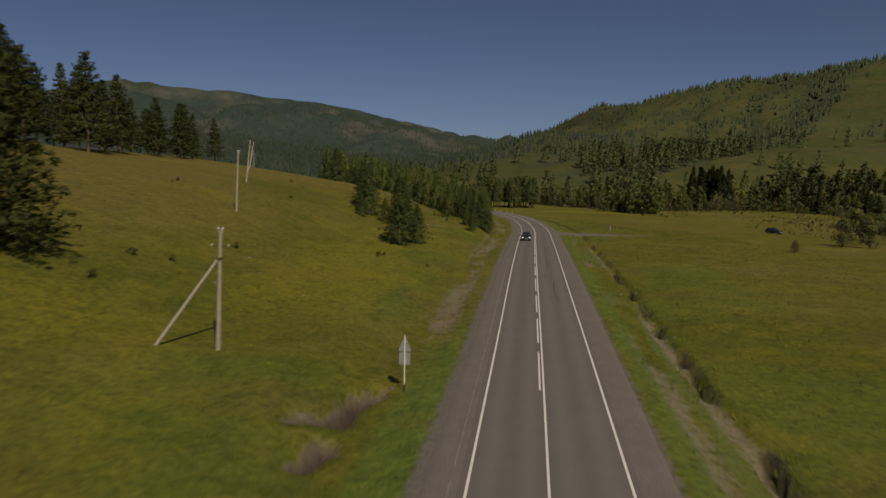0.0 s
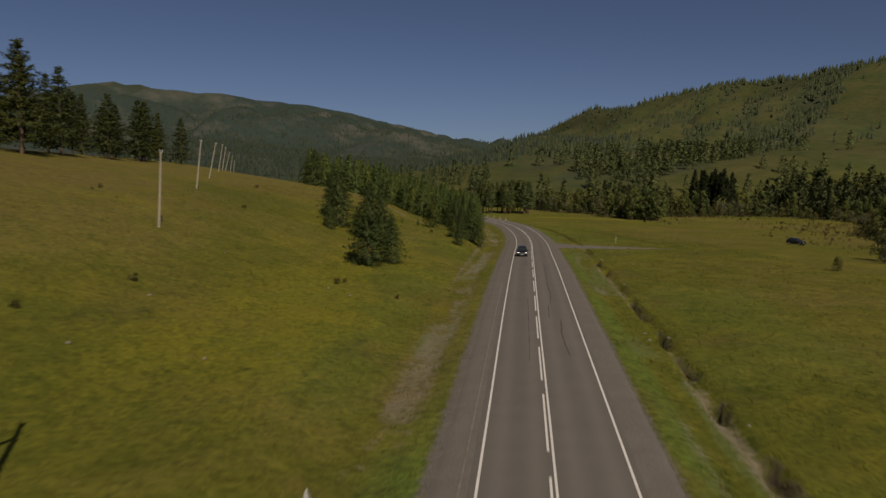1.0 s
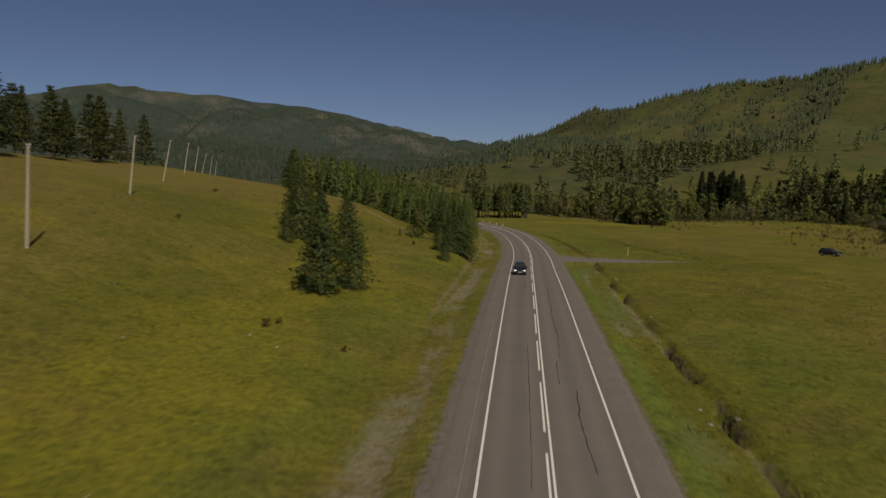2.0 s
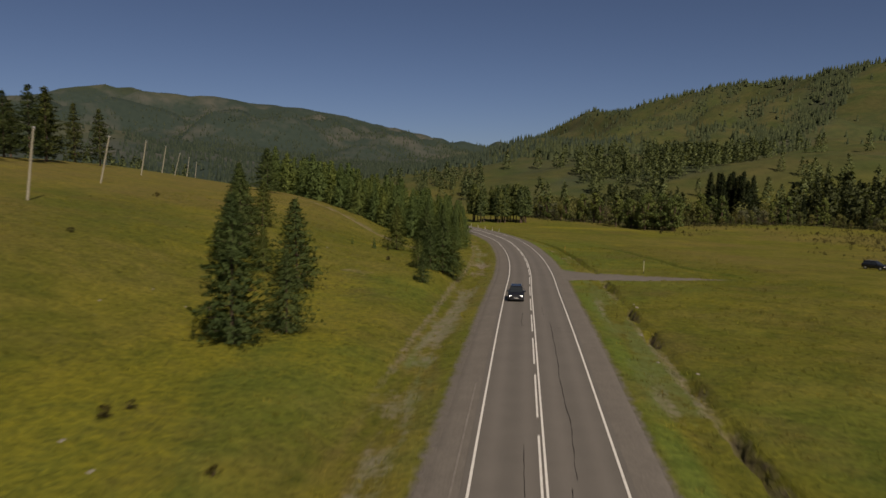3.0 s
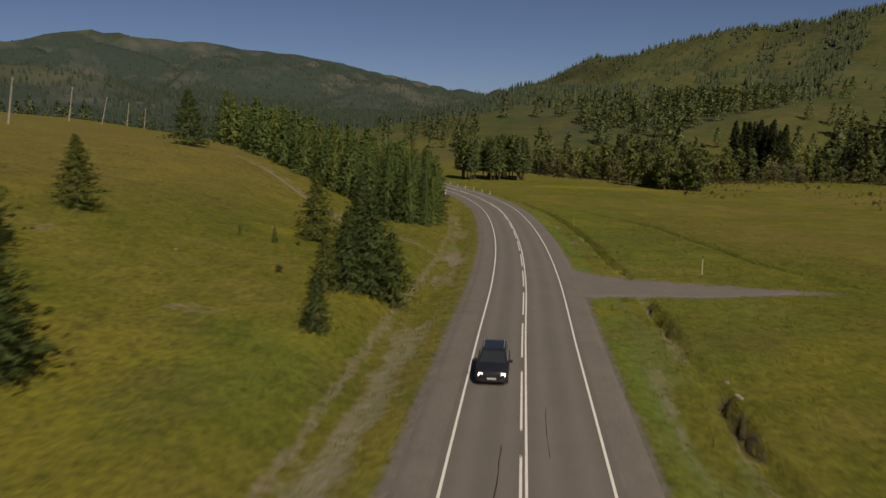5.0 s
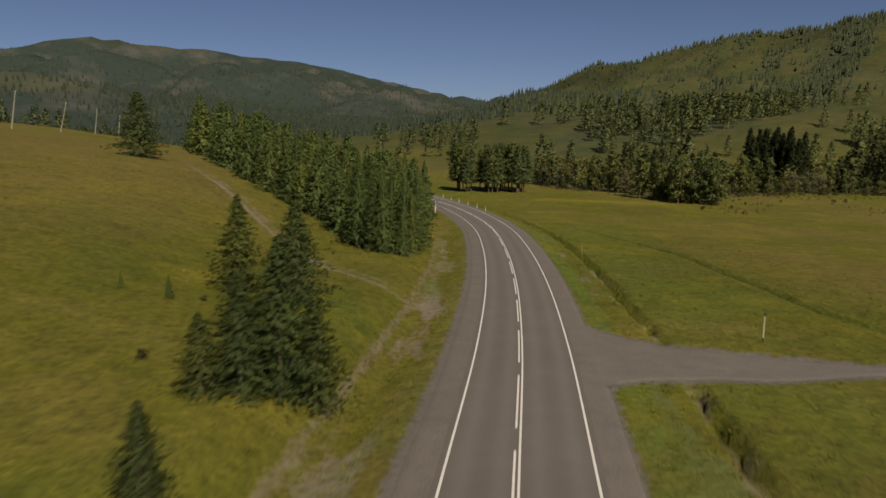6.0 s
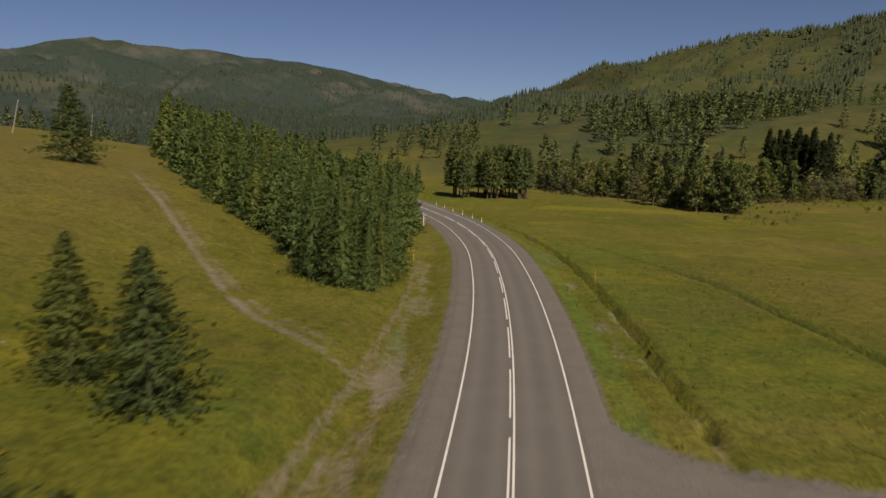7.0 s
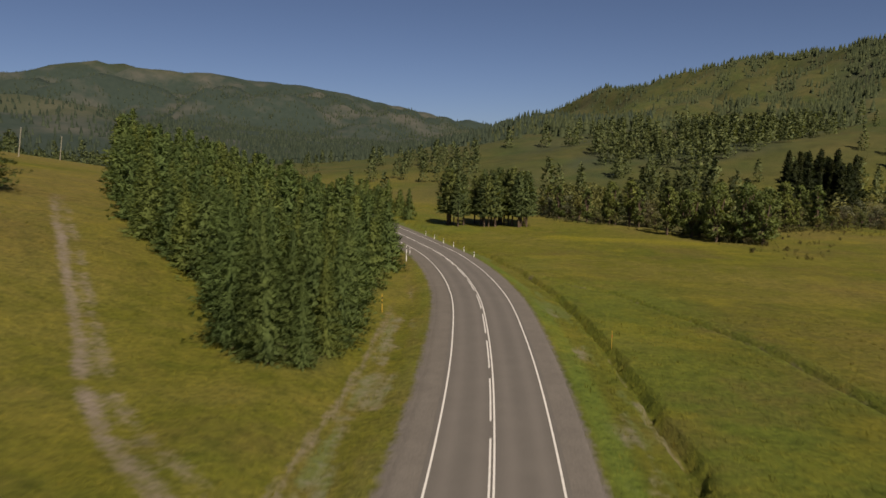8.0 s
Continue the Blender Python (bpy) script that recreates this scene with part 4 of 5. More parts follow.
# the edge of the river wood
edge_rng = random.Random(10)
edge_trees = []
for k in range(9000):
    x, y = edge_rng.uniform(46, 215), edge_rng.uniform(140, 425)
    d = float(wood_depth(x, y))
    if not 0 < d < 20 or x > 0.64 * y + 12 or edge_rng.random() < 0.4 * d / 20:
        continue
    if all((x - a) ** 2 + (y - b) ** 2 > 4.4**2 for a, b in edge_trees):
        edge_trees.append((x, y))
        tall = d > 3.5 and edge_rng.random() < 0.5
        if edge_rng.random() < 0.07 + 0.2 * float(smooth(120, 150, x)) and d > 4:
            plant("spruce_tree", SPRUCES[k % 2], x, y, edge_rng.uniform(9, 17), "dark spruce at the edge of the river wood", "spruce tree", "spruces of the river wood")
        elif tall:
            plant("birch_tree", BIRCHES[k % 3], x, y, edge_rng.uniform(9, 14), "tall airy green birch at the edge of the river wood", "birch tree", "birches of the river wood", edge_rng.uniform(0.85, 1.2))
        else:
            plant("willow_tree", (BROAD if edge_rng.random() < 0.72 else PALE_BROAD)[k % 3], x, y, edge_rng.uniform(3.0, 5.5) + 2.5 * float(smooth(3, 10, d)), "rounded olive and grey-green willow at the wood's edge", "willow tree", "willows of the river wood", edge_rng.uniform(0.9, 1.35))
    if len(edge_trees) >= 205:
        break
for x, y, h in [(78, 356, 13), (83, 352, 12), (86, 343, 14), (92, 341, 15), (95, 338, 12.5), (98, 344, 14), (89, 350, 15)]:
    plant("birch_tree", BIRCHES[int(x) % 3], x, y, h, "tall airy green birch standing before the river wood", "birch tree", "birches of the river wood", 1.1)
for k in range(34):
    x, y = edge_rng.uniform(137, 161), edge_rng.uniform(412, 440)
    plant("spruce_tree", SPRUCES[k % 2], x, y, edge_rng.uniform(17, 24.5), "dark spruce standing close among others in the river wood", "spruce tree", "spruces of the river wood", 1.15)
for x, y, h in [(85, 155, 6.2), (82, 150, 3.4), (89, 152, 5.2), (93, 160, 7), (65, 134, 2.4), (99, 170, 7.5), (104, 180, 6.5), (108, 192, 8), (113, 204, 7)]:
    plant("willow_tree", BROAD[int(h) % 3], x, y, h, "small olive-green willow standing in the meadow", "willow tree", "willows in the meadow")

# shrubs on the slopes and the plain
shrub_rng = random.Random(12)
LONE = [(-24.8, 65.2), (-27.4, 62.7), (-26.5, 53.3), (-2.0, 91.5), (-43.6, 115.0), (-28.6, 132.9), (-8.3, 98.2), (-39.1, 181.6), (-22.9, 78.5), (-8.8, 96.6), (-43.7, 117.4), (-14.4, 147.7), (-1.0, 177.2), (0.0, 163.8)]
for k in range(70):
    if k < len(LONE):
        x, y = LONE[k]
    else:
        y = shrub_rng.uniform(262, 380)
        x = shrub_rng.uniform(84, 150)
        if not -40 < float(wood_depth(x, y)) < -3:
            continue
    plant("shrub", SHRUBS[k % 2], x, y, shrub_rng.uniform(0.4, 0.85) if k < len(LONE) else shrub_rng.uniform(0.5, 1.2), "low brownish-green shrub in the meadow", "shrub", "shrubs in the meadow")

# ---- forests too far to count ----
def scatter(name, kinds, pos, height, yaw, mat, label, category):
    """Joins many copies of a few small meshes (verts, faces, own height) into one."""
    vs, fs, ns, n = [], [], [], 0
    for k, (v, f, own, *nrm) in enumerate(kinds):
        sel = np.arange(len(pos)) % len(kinds) == k
        p, h, a = pos[sel], height[sel] / own, yaw[sel]
        c, s = np.cos(a)[:, None], np.sin(a)[:, None]
        x = (v[None, :, 0] * c - v[None, :, 1] * s) * h[:, None] + p[:, 0:1]
        y = (v[None, :, 0] * s + v[None, :, 1] * c) * h[:, None] + p[:, 1:2]
        z = v[None, :, 2] * h[:, None] + p[:, 2:3]
        vs.append(np.stack([x, y, z], -1).reshape(-1, 3))
        fs.append((f[None] + (np.arange(len(p)) * len(v))[:, None, None] + n).reshape(-1, f.shape[1]))
        n += len(p) * len(v)
        if nrm:
            w = nrm[0]
            ns.append(np.stack([w[None, :, 0] * c - w[None, :, 1] * s, w[None, :, 0] * s + w[None, :, 1] * c, w[None, :, 2] + 0 * c], -1).reshape(-1, 3))
    me = mesh(name, np.concatenate(vs), np.concatenate(fs), mat, bool(ns), np.concatenate(ns) if ns else None)
    return tagged(new(name, me), label, category, kind="stuff")


def spire(seed, tiers, sides, width, jag=0.0):
    """A ragged little conifer of height 1."""
    rng = np.random.default_rng(seed)
    v, f = [], []
    for t in range(tiers):
        z0, z1 = -0.06 + 0.9 * t / tiers, min(1.0, 0.35 + 0.9 * (t + 1) / tiers)
        if t == tiers - 1:
            z1 = 1.0
        r = width * (1 - 0.85 * t / tiers)
        n = len(v)
        a = np.arange(sides) * 2 * np.pi / sides + rng.uniform(0, 1)
        rr = r * rng.uniform(0.6, 1.25, sides) * (1 + jag * (-1.0) ** np.arange(sides))
        for j in range(sides):
            v.append((rr[j] * np.cos(a[j]), rr[j] * np.sin(a[j]), z0 + rng.uniform(-0.04, 0.04)))
        v.append((rng.normal(0, 0.01), rng.normal(0, 0.01), z1))
        for j in range(sides):
            f.append((n + j, n + (j + 1) % sides, n + sides))
    v = np.array(v)
    w = np.column_stack([v[:, :2] / width, 0.45 + 0 * v[:, 2]]) + 1.2 * jag * rng.normal(0, 1, v.shape)
    return v, np.array(f), 1.0, w / np.linalg.norm(w, axis=1, keepdims=True)


def tuft_tree(seed, blades, blade, conical):
    """A loose crown of blades, of height 1."""
    rng = np.random.default_rng(seed)
    t = rng.uniform(0.05, 0.97, blades)
    a = rng.uniform(0, 2 * np.pi, blades)
    r = (0.24 * (1 - t) ** 0.7 if conical else 0.36 * np.sqrt(np.clip(1 - (2 * t - 0.9) ** 2, 0.05, 1))) * rng.uniform(0.4, 1.1, blades)
    c = np.column_stack([r * np.cos(a), r * np.sin(a), t])
    o = np.column_stack([np.cos(a), np.sin(a), 0.2 + 0 * a])
    v, f, w = sprays(rng, c, o, blade, blade * 0.6, 1)
    return v, f, 1.0, w


far_rng = np.random.default_rng(21)
SPIRES = [spire(k, 3, 6, 0.23 + 0.02 * k) for k in range(4)]
TINY = [spire(10 + k, 2, 5, 0.26) for k in range(4)]
LOOSE = [tuft_tree(20 + k, 190, 0.10, True) for k in range(5)]
LEAFY = [tuft_tree(30 + k, 190, 0.105, False) for k in range(4)]
LOW_LEAFY = [tuft_tree(35 + k, 44, 0.24, False) for k in range(4)]


def sheet_z(x, y):
    """Height of the ground's mesh at a place."""
    i = np.clip(np.searchsorted(gx, x) - 1, 0, len(gx) - 2)
    j = np.clip(np.searchsorted(gy, y) - 1, 0, len(gy) - 2)
    s, t = (x - gx[i]) / (gx[i + 1] - gx[i]), (y - gy[j]) / (gy[j + 1] - gy[j])
    return (GZ[j, i] * (1 - s) + GZ[j, i + 1] * s) * (1 - t) + (GZ[j + 1, i] * (1 - s) + GZ[j + 1, i + 1] * s) * t


def sown(count, x0, x1, y0, y1, dense):
    """Random places kept with the chance dense(x, y)."""
    x, y = far_rng.uniform(x0, x1, count), far_rng.uniform(y0, y1, count)
    k = far_rng.random(count) < dense(x, y)
    return np.column_stack([x[k], y[k], sheet_z(x[k], y[k]) - 0.2])


def wood(name, kinds, pos, h0, h1, mat, label):
    n = len(pos)
    low = 1 - 0.5 * smooth(0.9, 0.97, ridge_z(pos[:, 0], pos[:, 1], LEFT_RIDGE, LEFT_REACH, 1.5)[1])
    return scatter(name, kinds, pos, far_rng.uniform(h0, h1, n) * low, far_rng.uniform(0, 6.3, n), mat, label, "forest")


# the river wood behind its edge
def river_dense(x, y):
    return smooth(12, 20, wood_depth(x, y)) * smooth(478, 440, y) * smooth(0.72, 0.66, x / y) * smooth(90, 130, y)


pos = sown(2200, 50, 340, 140, 500, river_dense)
kind_rng = vnoise(pos[:, 0] / 40 + 3.2, pos[:, 1] / 40, 15) + 0.35 * (far_rng.random(len(pos)) - 0.5)
dark = kind_rng > 0.68 - 0.26 * smooth(125, 165, pos[:, 0])
wood("river_wood", LEAFY, pos[~dark], 5, 11, M_LEAF, "olive-green broadleaf wood along the river flat")
tall_east = smooth(130, 175, pos[dark][:, 0])
wood("river_spruces", LOOSE, pos[dark], 9 + 3 * tall_east, 15 + 5 * tall_east, M_RIVER, "dark conifers mixed into the river wood")


# the hill to the right: belts of conifers between open grass
def right_dense(x, y):
    z, near = ridge_z(x, y, RIGHT_RIDGE, RIGHT_REACH, RIGHT_POWER)
    out = np.maximum(belts(x, y), 0.7 * smooth(0.955, 0.98, near))
    out = out * (0.12 + 0.88 * np.maximum(smooth(85, 135, x), smooth(640, 760, y)))
    out = np.maximum(out, 0.5 * smooth(448, 462, y) * smooth(545, 505, y) * smooth(58, 80, x) * smooth(270, 230, x) * smooth(-0.2, 0.1, fbm(x, y, 30, 56)))
    return out * smooth(0, 50, x - 30) * smooth(0.78, 0.7, x / y)


pos = sown(2000, 30, 520, 448, 740, right_dense)
wood("slope_conifers", LOOSE, pos, 11, 19, M_SLOPE, "green conifers in belts on the lower hillside")
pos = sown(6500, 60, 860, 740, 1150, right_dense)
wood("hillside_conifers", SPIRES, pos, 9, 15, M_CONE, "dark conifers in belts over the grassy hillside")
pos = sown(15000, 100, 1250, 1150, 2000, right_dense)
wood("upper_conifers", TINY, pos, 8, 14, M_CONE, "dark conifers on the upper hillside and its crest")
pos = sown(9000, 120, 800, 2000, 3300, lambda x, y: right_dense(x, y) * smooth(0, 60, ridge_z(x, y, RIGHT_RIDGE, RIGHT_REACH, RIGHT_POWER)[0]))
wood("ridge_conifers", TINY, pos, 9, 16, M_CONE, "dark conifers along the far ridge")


# valley floor and the foot of the left mountain
def left_dense(x, y):
    return (0.75 + 0.25 * smooth(-0.1, 0.1, fbm(x, y, 160, 57))) * smooth(-0.28, -0.12, fbm(x, y, 300, 59))


pos = sown(850, -420, 40, 460, 900, lambda x, y: left_dense(x, y) * smooth(0.0, 0.14, fbm(x, y, 120, 58) + 0.3 * smooth(-150, -260, x)))
wood("valley_conifers", LOOSE, pos, 9, 15, M_SLOPE, "dark conifers on the valley floor")
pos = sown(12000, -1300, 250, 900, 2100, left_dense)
wood("foothill_conifers", TINY, pos, 8, 14, M_HAZED_NEEDLE, "dark conifer forest on the foothills")
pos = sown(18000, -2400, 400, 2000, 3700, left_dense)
wood("mountain_forest", TINY, pos, 7, 12, M_HAZED_NEEDLE, "dark conifer forest on the far mountain")

brush = sown(9000, 46, 195, 165, 425, lambda x, y: scrub_share(x, y) * (x < 0.64 * y + 12))
scatter("brush", LOW_LEAFY, brush, far_rng.uniform(0.35, 1.0, len(brush)) * (1 + 1.5 * smooth(-9, -1, wood_depth(brush[:, 0], brush[:, 1]))), far_rng.uniform(0, 6.3, len(brush)), M_SHRUB, "brownish scrub along the edge of the river wood", "scrub")

# ---- grass and flowers ----
M_GRASS, gn, gl, gb = material("grass_blades", 0.8, 0, 0.15)
gcol, gf, gm = grass_colour(gn, gl, place_vec(gn), 0.15, 0.0)
grand = gn.new("ShaderNodeNewGeometry").outputs["Random Per Island"]
gl.new(mix(gn, gl, 1.0, gcol, ramp(gn, gl, grand, [(0, (0.75, 0.8, 0.75)), (1, (1.35, 1.25, 1.1))]), "MULTIPLY"), gb.inputs["Base Color"])


def grass_tuft(seed, blades):
    rng = np.random.default_rng(seed)
    v, f = [], []
    for k in range(blades):
        a, b = rng.uniform(0, 6.3), rng.uniform(0, 6.3)
        base = np.array([np.cos(a), np.sin(a), 0]) * rng.uniform(0, 0.35)
        side = np.array([np.cos(b), np.sin(b), 0]) * 0.09
        tip = base + np.array([np.cos(a), np.sin(a), 0]) * rng.uniform(0.1, 0.5) + np.array([0, 0, rng.uniform(0.6, 1.0)])
        v += [base - side, base + side, tip]
        f.append((3 * k, 3 * k + 1, 3 * k + 2))
    return np.array(v), np.array(f), 1.0


TUFTS = [grass_tuft(k, 5) for k in range(6)]


def open_ground(x, y):
    d = lateral(x, y)
    ok = smooth(6.0, 7.0, np.abs(d)) * (side_road(x, y) < -0.15) * smooth(1.0, 1.8, track_off(x, y))
    return ok


gp = sown(46000, -42, 66, 12, 250, lambda x, y: open_ground(x, y) * (0.45 + 0.55 * smooth(-0.1, 0.15, fbm(x, y, 6, 97))))
scatter("meadow_grass", TUFTS, gp, far_rng.uniform(0.2, 0.6, len(gp)), far_rng.uniform(0, 6.3, len(gp)), M_GRASS, "long olive and straw-coloured meadow grass", "grass")
bank = sown(15000, 8, 42, 20, 280, lambda x, y: np.exp(-(((lateral(x, y) - 11.5) / 1.1) ** 2)) * (side_road(x, y) < -0.8))
scatter("ditch_grass", TUFTS, bank, far_rng.uniform(0.12, 0.34, len(bank)), far_rng.uniform(0, 6.3, len(bank)), M_GRASS, "tall rank grass along the ditch", "grass")
rim = sown(26000, -4, 36, 14, 300, lambda x, y: np.exp(-(((np.abs(lateral(x, y)) - 6.7) / 0.45) ** 2)) * (side_road(x, y) < -0.15))
scatter("verge_grass", TUFTS, rim, far_rng.uniform(0.12, 0.35, len(rim)), far_rng.uniform(0, 6.3, len(rim)), M_GRASS, "short green grass fringing the gravel verge", "grass")
wet = sown(9000, 28, 62, 165, 292, lambda x, y: np.exp(-(((x - furrow_x(y) - 1.2) / 0.8) ** 2)))
scatter("furrow_grass", TUFTS, wet, far_rng.uniform(0.18, 0.5, len(wet)), far_rng.uniform(0, 6.3, len(wet)), M_GRASS, "rank grass along the old furrow", "grass")

# ---- things along the road ----
def beam(bm, a, b, wa, wb, da=None, db=None, bevel=0.0):
    """A tapered square bar from a to b."""
    a, b = Vector(a), Vector(b)
    ax = (b - a).normalized()
    ref = Vector((1, 0, 0)) if abs(ax.x) < 0.8 else Vector((0, 1, 0))
    v = ax.cross(ref).normalized()
    u = v.cross(ax).normalized()
    rings = []
    for p, w, d in ((a, wa, da or wa), (b, wb, db or wb)):
        c = 0.22
        outline = [(-0.5 + c, -0.5), (0.5 - c, -0.5), (0.5, -0.5 + c), (0.5, 0.5 - c), (0.5 - c, 0.5), (-0.5 + c, 0.5), (-0.5, 0.5 - c), (-0.5, -0.5 + c)] if bevel else [(-0.5, -0.5), (0.5, -0.5), (0.5, 0.5), (-0.5, 0.5)]
        rings.append([bm.verts.new(p + u * (s * w) + v * (t * d)) for s, t in outline])
    n = len(rings[0])
    for j in range(n):
        bm.faces.new((rings[0][j], rings[0][(j + 1) % n], rings[1][(j + 1) % n], rings[1][j]))
    bm.faces.new(rings[0][::-1])
    bm.faces.new(rings[1])
    return bm


def rod(bm, a, b, r0, r1, seg=10):
    """A tapered round bar from a to b."""
    a, b = Vector(a), Vector(b)
    ax = (b - a).normalized()
    ref = Vector((1, 0, 0)) if abs(ax.x) < 0.8 else Vector((0, 1, 0))
    v = ax.cross(ref).normalized()
    u = v.cross(ax).normalized()
    rings = [[bm.verts.new(p + u * (r * math.cos(2 * math.pi * j / seg)) + v * (r * math.sin(2 * math.pi * j / seg))) for j in range(seg)] for p, r in ((a, r0), (b, r1))]
    for j in range(seg):
        bm.faces.new((rings[0][j], rings[0][(j + 1) % seg], rings[1][(j + 1) % seg], rings[1][j]))
    bm.faces.new(rings[0][::-1])
    bm.faces.new(rings[1])
    return bm


def plate(bm, outline, y0, y1):
    """A flat plate with the given outline in x and z, between y0 and y1."""
    front = [bm.verts.new((x, y0, z)) for x, z in outline]
    back = [bm.verts.new((x, y1, z)) for x, z in outline]
    n = len(outline)
    bm.faces.new(front)
    bm.faces.new(back[::-1])
    for j in range(n):
        bm.faces.new((front[j], back[j], back[(j + 1) % n], front[(j + 1) % n]))
    return bm


def on_ground(x, y, yaw=0.0, sink=0.0):
    return pose(x, y, float(ground_z(x, y)) - sink, 0, 0, yaw)


def power_pole(x, y, height, lean_x, lean_y, strut):
    label = "weathered grey power pole braced by a slanting strut" if strut else "weathered grey power pole leaning a little on the slope"
    base = thing("power_pole", on_ground(x, y, -15), label, "power pole", "power poles on the slope")
    tip = Vector((lean_x, lean_y, height))
    part("post", beam(bmesh.new(), (0, 0, -0.6), tip, 0.30, 0.17, 0.26, 0.15, 0.2), M_POLE, base)
    part("cap", beam(bmesh.new(), tip - Vector((0, 0, 0.02)), tip + Vector((0, 0, 0.06)), 0.22, 0.18), M_ZINC, base, "grey metal cap")
    for s in (-0.1, 0.1):
        hook = rod(bmesh.new(), tip + Vector((s, 0, -0.25)), tip + Vector((s * 1.6, 0, 0.0)), 0.02, 0.02, 6)
        rod(hook, tip + Vector((s * 1.6, 0, 0.0)), tip + Vector((s * 1.6, 0, 0.14)), 0.055, 0.035, 8)
        part("insulator", hook, M_GLAZED, base, "pale ceramic insulator")
    if strut:
        foot = Vector((-3.3, -2.2, 0.15))
        top = tip * 0.76 + Vector((-0.1, 0, 0))
        part("strut", beam(bmesh.new(), foot, top, 0.22, 0.18, 0.2, 0.16, 0.2), M_POLE, base)
        arm = tip * 0.86
        crossarm = part("crossarm", beam(bmesh.new(), arm - Vector((0.62, 0, 0)), arm + Vector((0.62, 0, 0)), 0.04, 0.04, 0.04, 0.04), M_RUST, base, "thin dark steel crossarm")
        for s in (-0.6, 0.6):
            part("insulator", rod(bmesh.new(), arm + Vector((s, 0, 0.02)), arm + Vector((s, 0, 0.16)), 0.04, 0.03, 8), M_GLAZED, crossarm, "pale ceramic insulator")
        part("clamp", beam(bmesh.new(), tip * 0.76 - Vector((0, 0, 0.06)), tip * 0.76 + Vector((0, 0, 0.06)), 0.30, 0.30), M_RUST, base, "rusty steel clamp")
    return base


POLES = [(-14.05, 44.4, 7.8, 0.3, 0.1, True), (-28.9, 99.4, 8.3, 0.25, 0.35, False), (-40.9, 147.3, 8.4, 0.75, 0.6, False), (-52.8, 191.3, 8.2, 1.45, 0.9, False),
         (-65.7, 240.4, 8.2, 1.3, 0.6, False), (-79.5, 290, 8.2, 1.3, 0.6, False), (-92, 335, 8.2, 2.2, 0.5, False), (-102, 377, 8.2, 1.2, 0.4, False), (-113, 420, 8.2, 1.0, 0.4, False)]
for p in POLES:
    power_pole(*p)


def road_sign(x, y, yaw):
    base = thing("road_sign", on_ground(x, y, yaw, 0.35), "pair of grey sign plates seen from behind on a pale post", "road sign")
    post = part("post", rod(bmesh.new(), (0, 0, -0.4), (0, 0, 3.75), 0.038, 0.038), M_WHITE, base)
    part("band", rod(bmesh.new(), (0, 0, 0.0), (0, 0, 0.75), 0.042, 0.042), M_BLACK, post, "black foot of the post")
    top = part("warning_plate", plate(bmesh.new(), [(-0.34, 2.78), (0.34, 2.78), (0.38, 2.86), (0.06, 3.62), (-0.06, 3.62), (-0.38, 2.86)], 0.05, 0.065), M_ZINC, base, "grey back of a triangular plate")
    low = part("lower_plate", plate(bmesh.new(), [(-0.30, 1.95), (0.30, 1.95), (0.34, 2.0), (0.34, 2.65), (0.30, 2.7), (-0.30, 2.7), (-0.34, 2.65), (-0.34, 2.0)], 0.05, 0.065), M_ZINC, base, "grey back of a square plate")
    for z, holder in ((2.95, top), (3.3, top), (2.1, low), (2.55, low)):
        part("bracket", beam(bmesh.new(), (-0.2, 0.035, z), (0.2, 0.035, z), 0.05, 0.05), M_ZINC, holder)


road_sign(-1.85, 41.8, -4)


def marker_post(x, y, height, body, bands, label, wide=0.10, name="marker_post", group="marker posts"):
    """An upright post with coloured bands (from, to, material)."""
    base = thing(name, on_ground(x, y, 5), label, "marker post", group)
    post = part("post", beam(bmesh.new(), (0, 0, -0.3), (0, 0, height), wide, wide * 0.9, wide * 0.7, wide * 0.65, 0.1), body, base)
    for z0, z1, mat in bands:
        part("band", beam(bmesh.new(), (0, 0, z0), (0, 0, z1), wide + 0.012, wide + 0.012, wide * 0.7 + 0.012, wide * 0.7 + 0.012, 0.1), mat, post, "coloured band")
    return base


marker_post(40.95, 181.4, 2.3, M_CREAM, [(0.0, 0.3, M_BLACK), (2.05, 2.31, M_BLACK)], "cream marker post with dark foot beside the turning", 0.085)
marker_post(14.4, 290.5, 2.6, M_WHITE, [(2.1, 2.3, M_BLACK)], "tall white post beside the bend of the road", 0.14)
marker_post(36.9, 234.2, 1.5, M_YELLOW, [(0.9, 1.1, M_RED)], "yellow marker post standing in the meadow grass", 0.042)
marker_post(14.4, 245.6, 2.0, M_YELLOW, [(1.0, 1.2, M_BLACK), (1.5, 1.7, M_BLACK)], "yellow marker post with dark bands in the grass", 0.09)
for side, first, last in ((-1, 300, 345), (1, 296, 334)):
    for k in range(6):
        y = first + (last - first) * k / 5
        x = float(road_x(y)) + side * 5.4
        marker_post(x, y, 1.0, M_WHITE, [(0.62, 0.82, M_BLACK)], "low white roadside post with a dark band", 0.12, "delineator_post", "roadside posts round the bend")



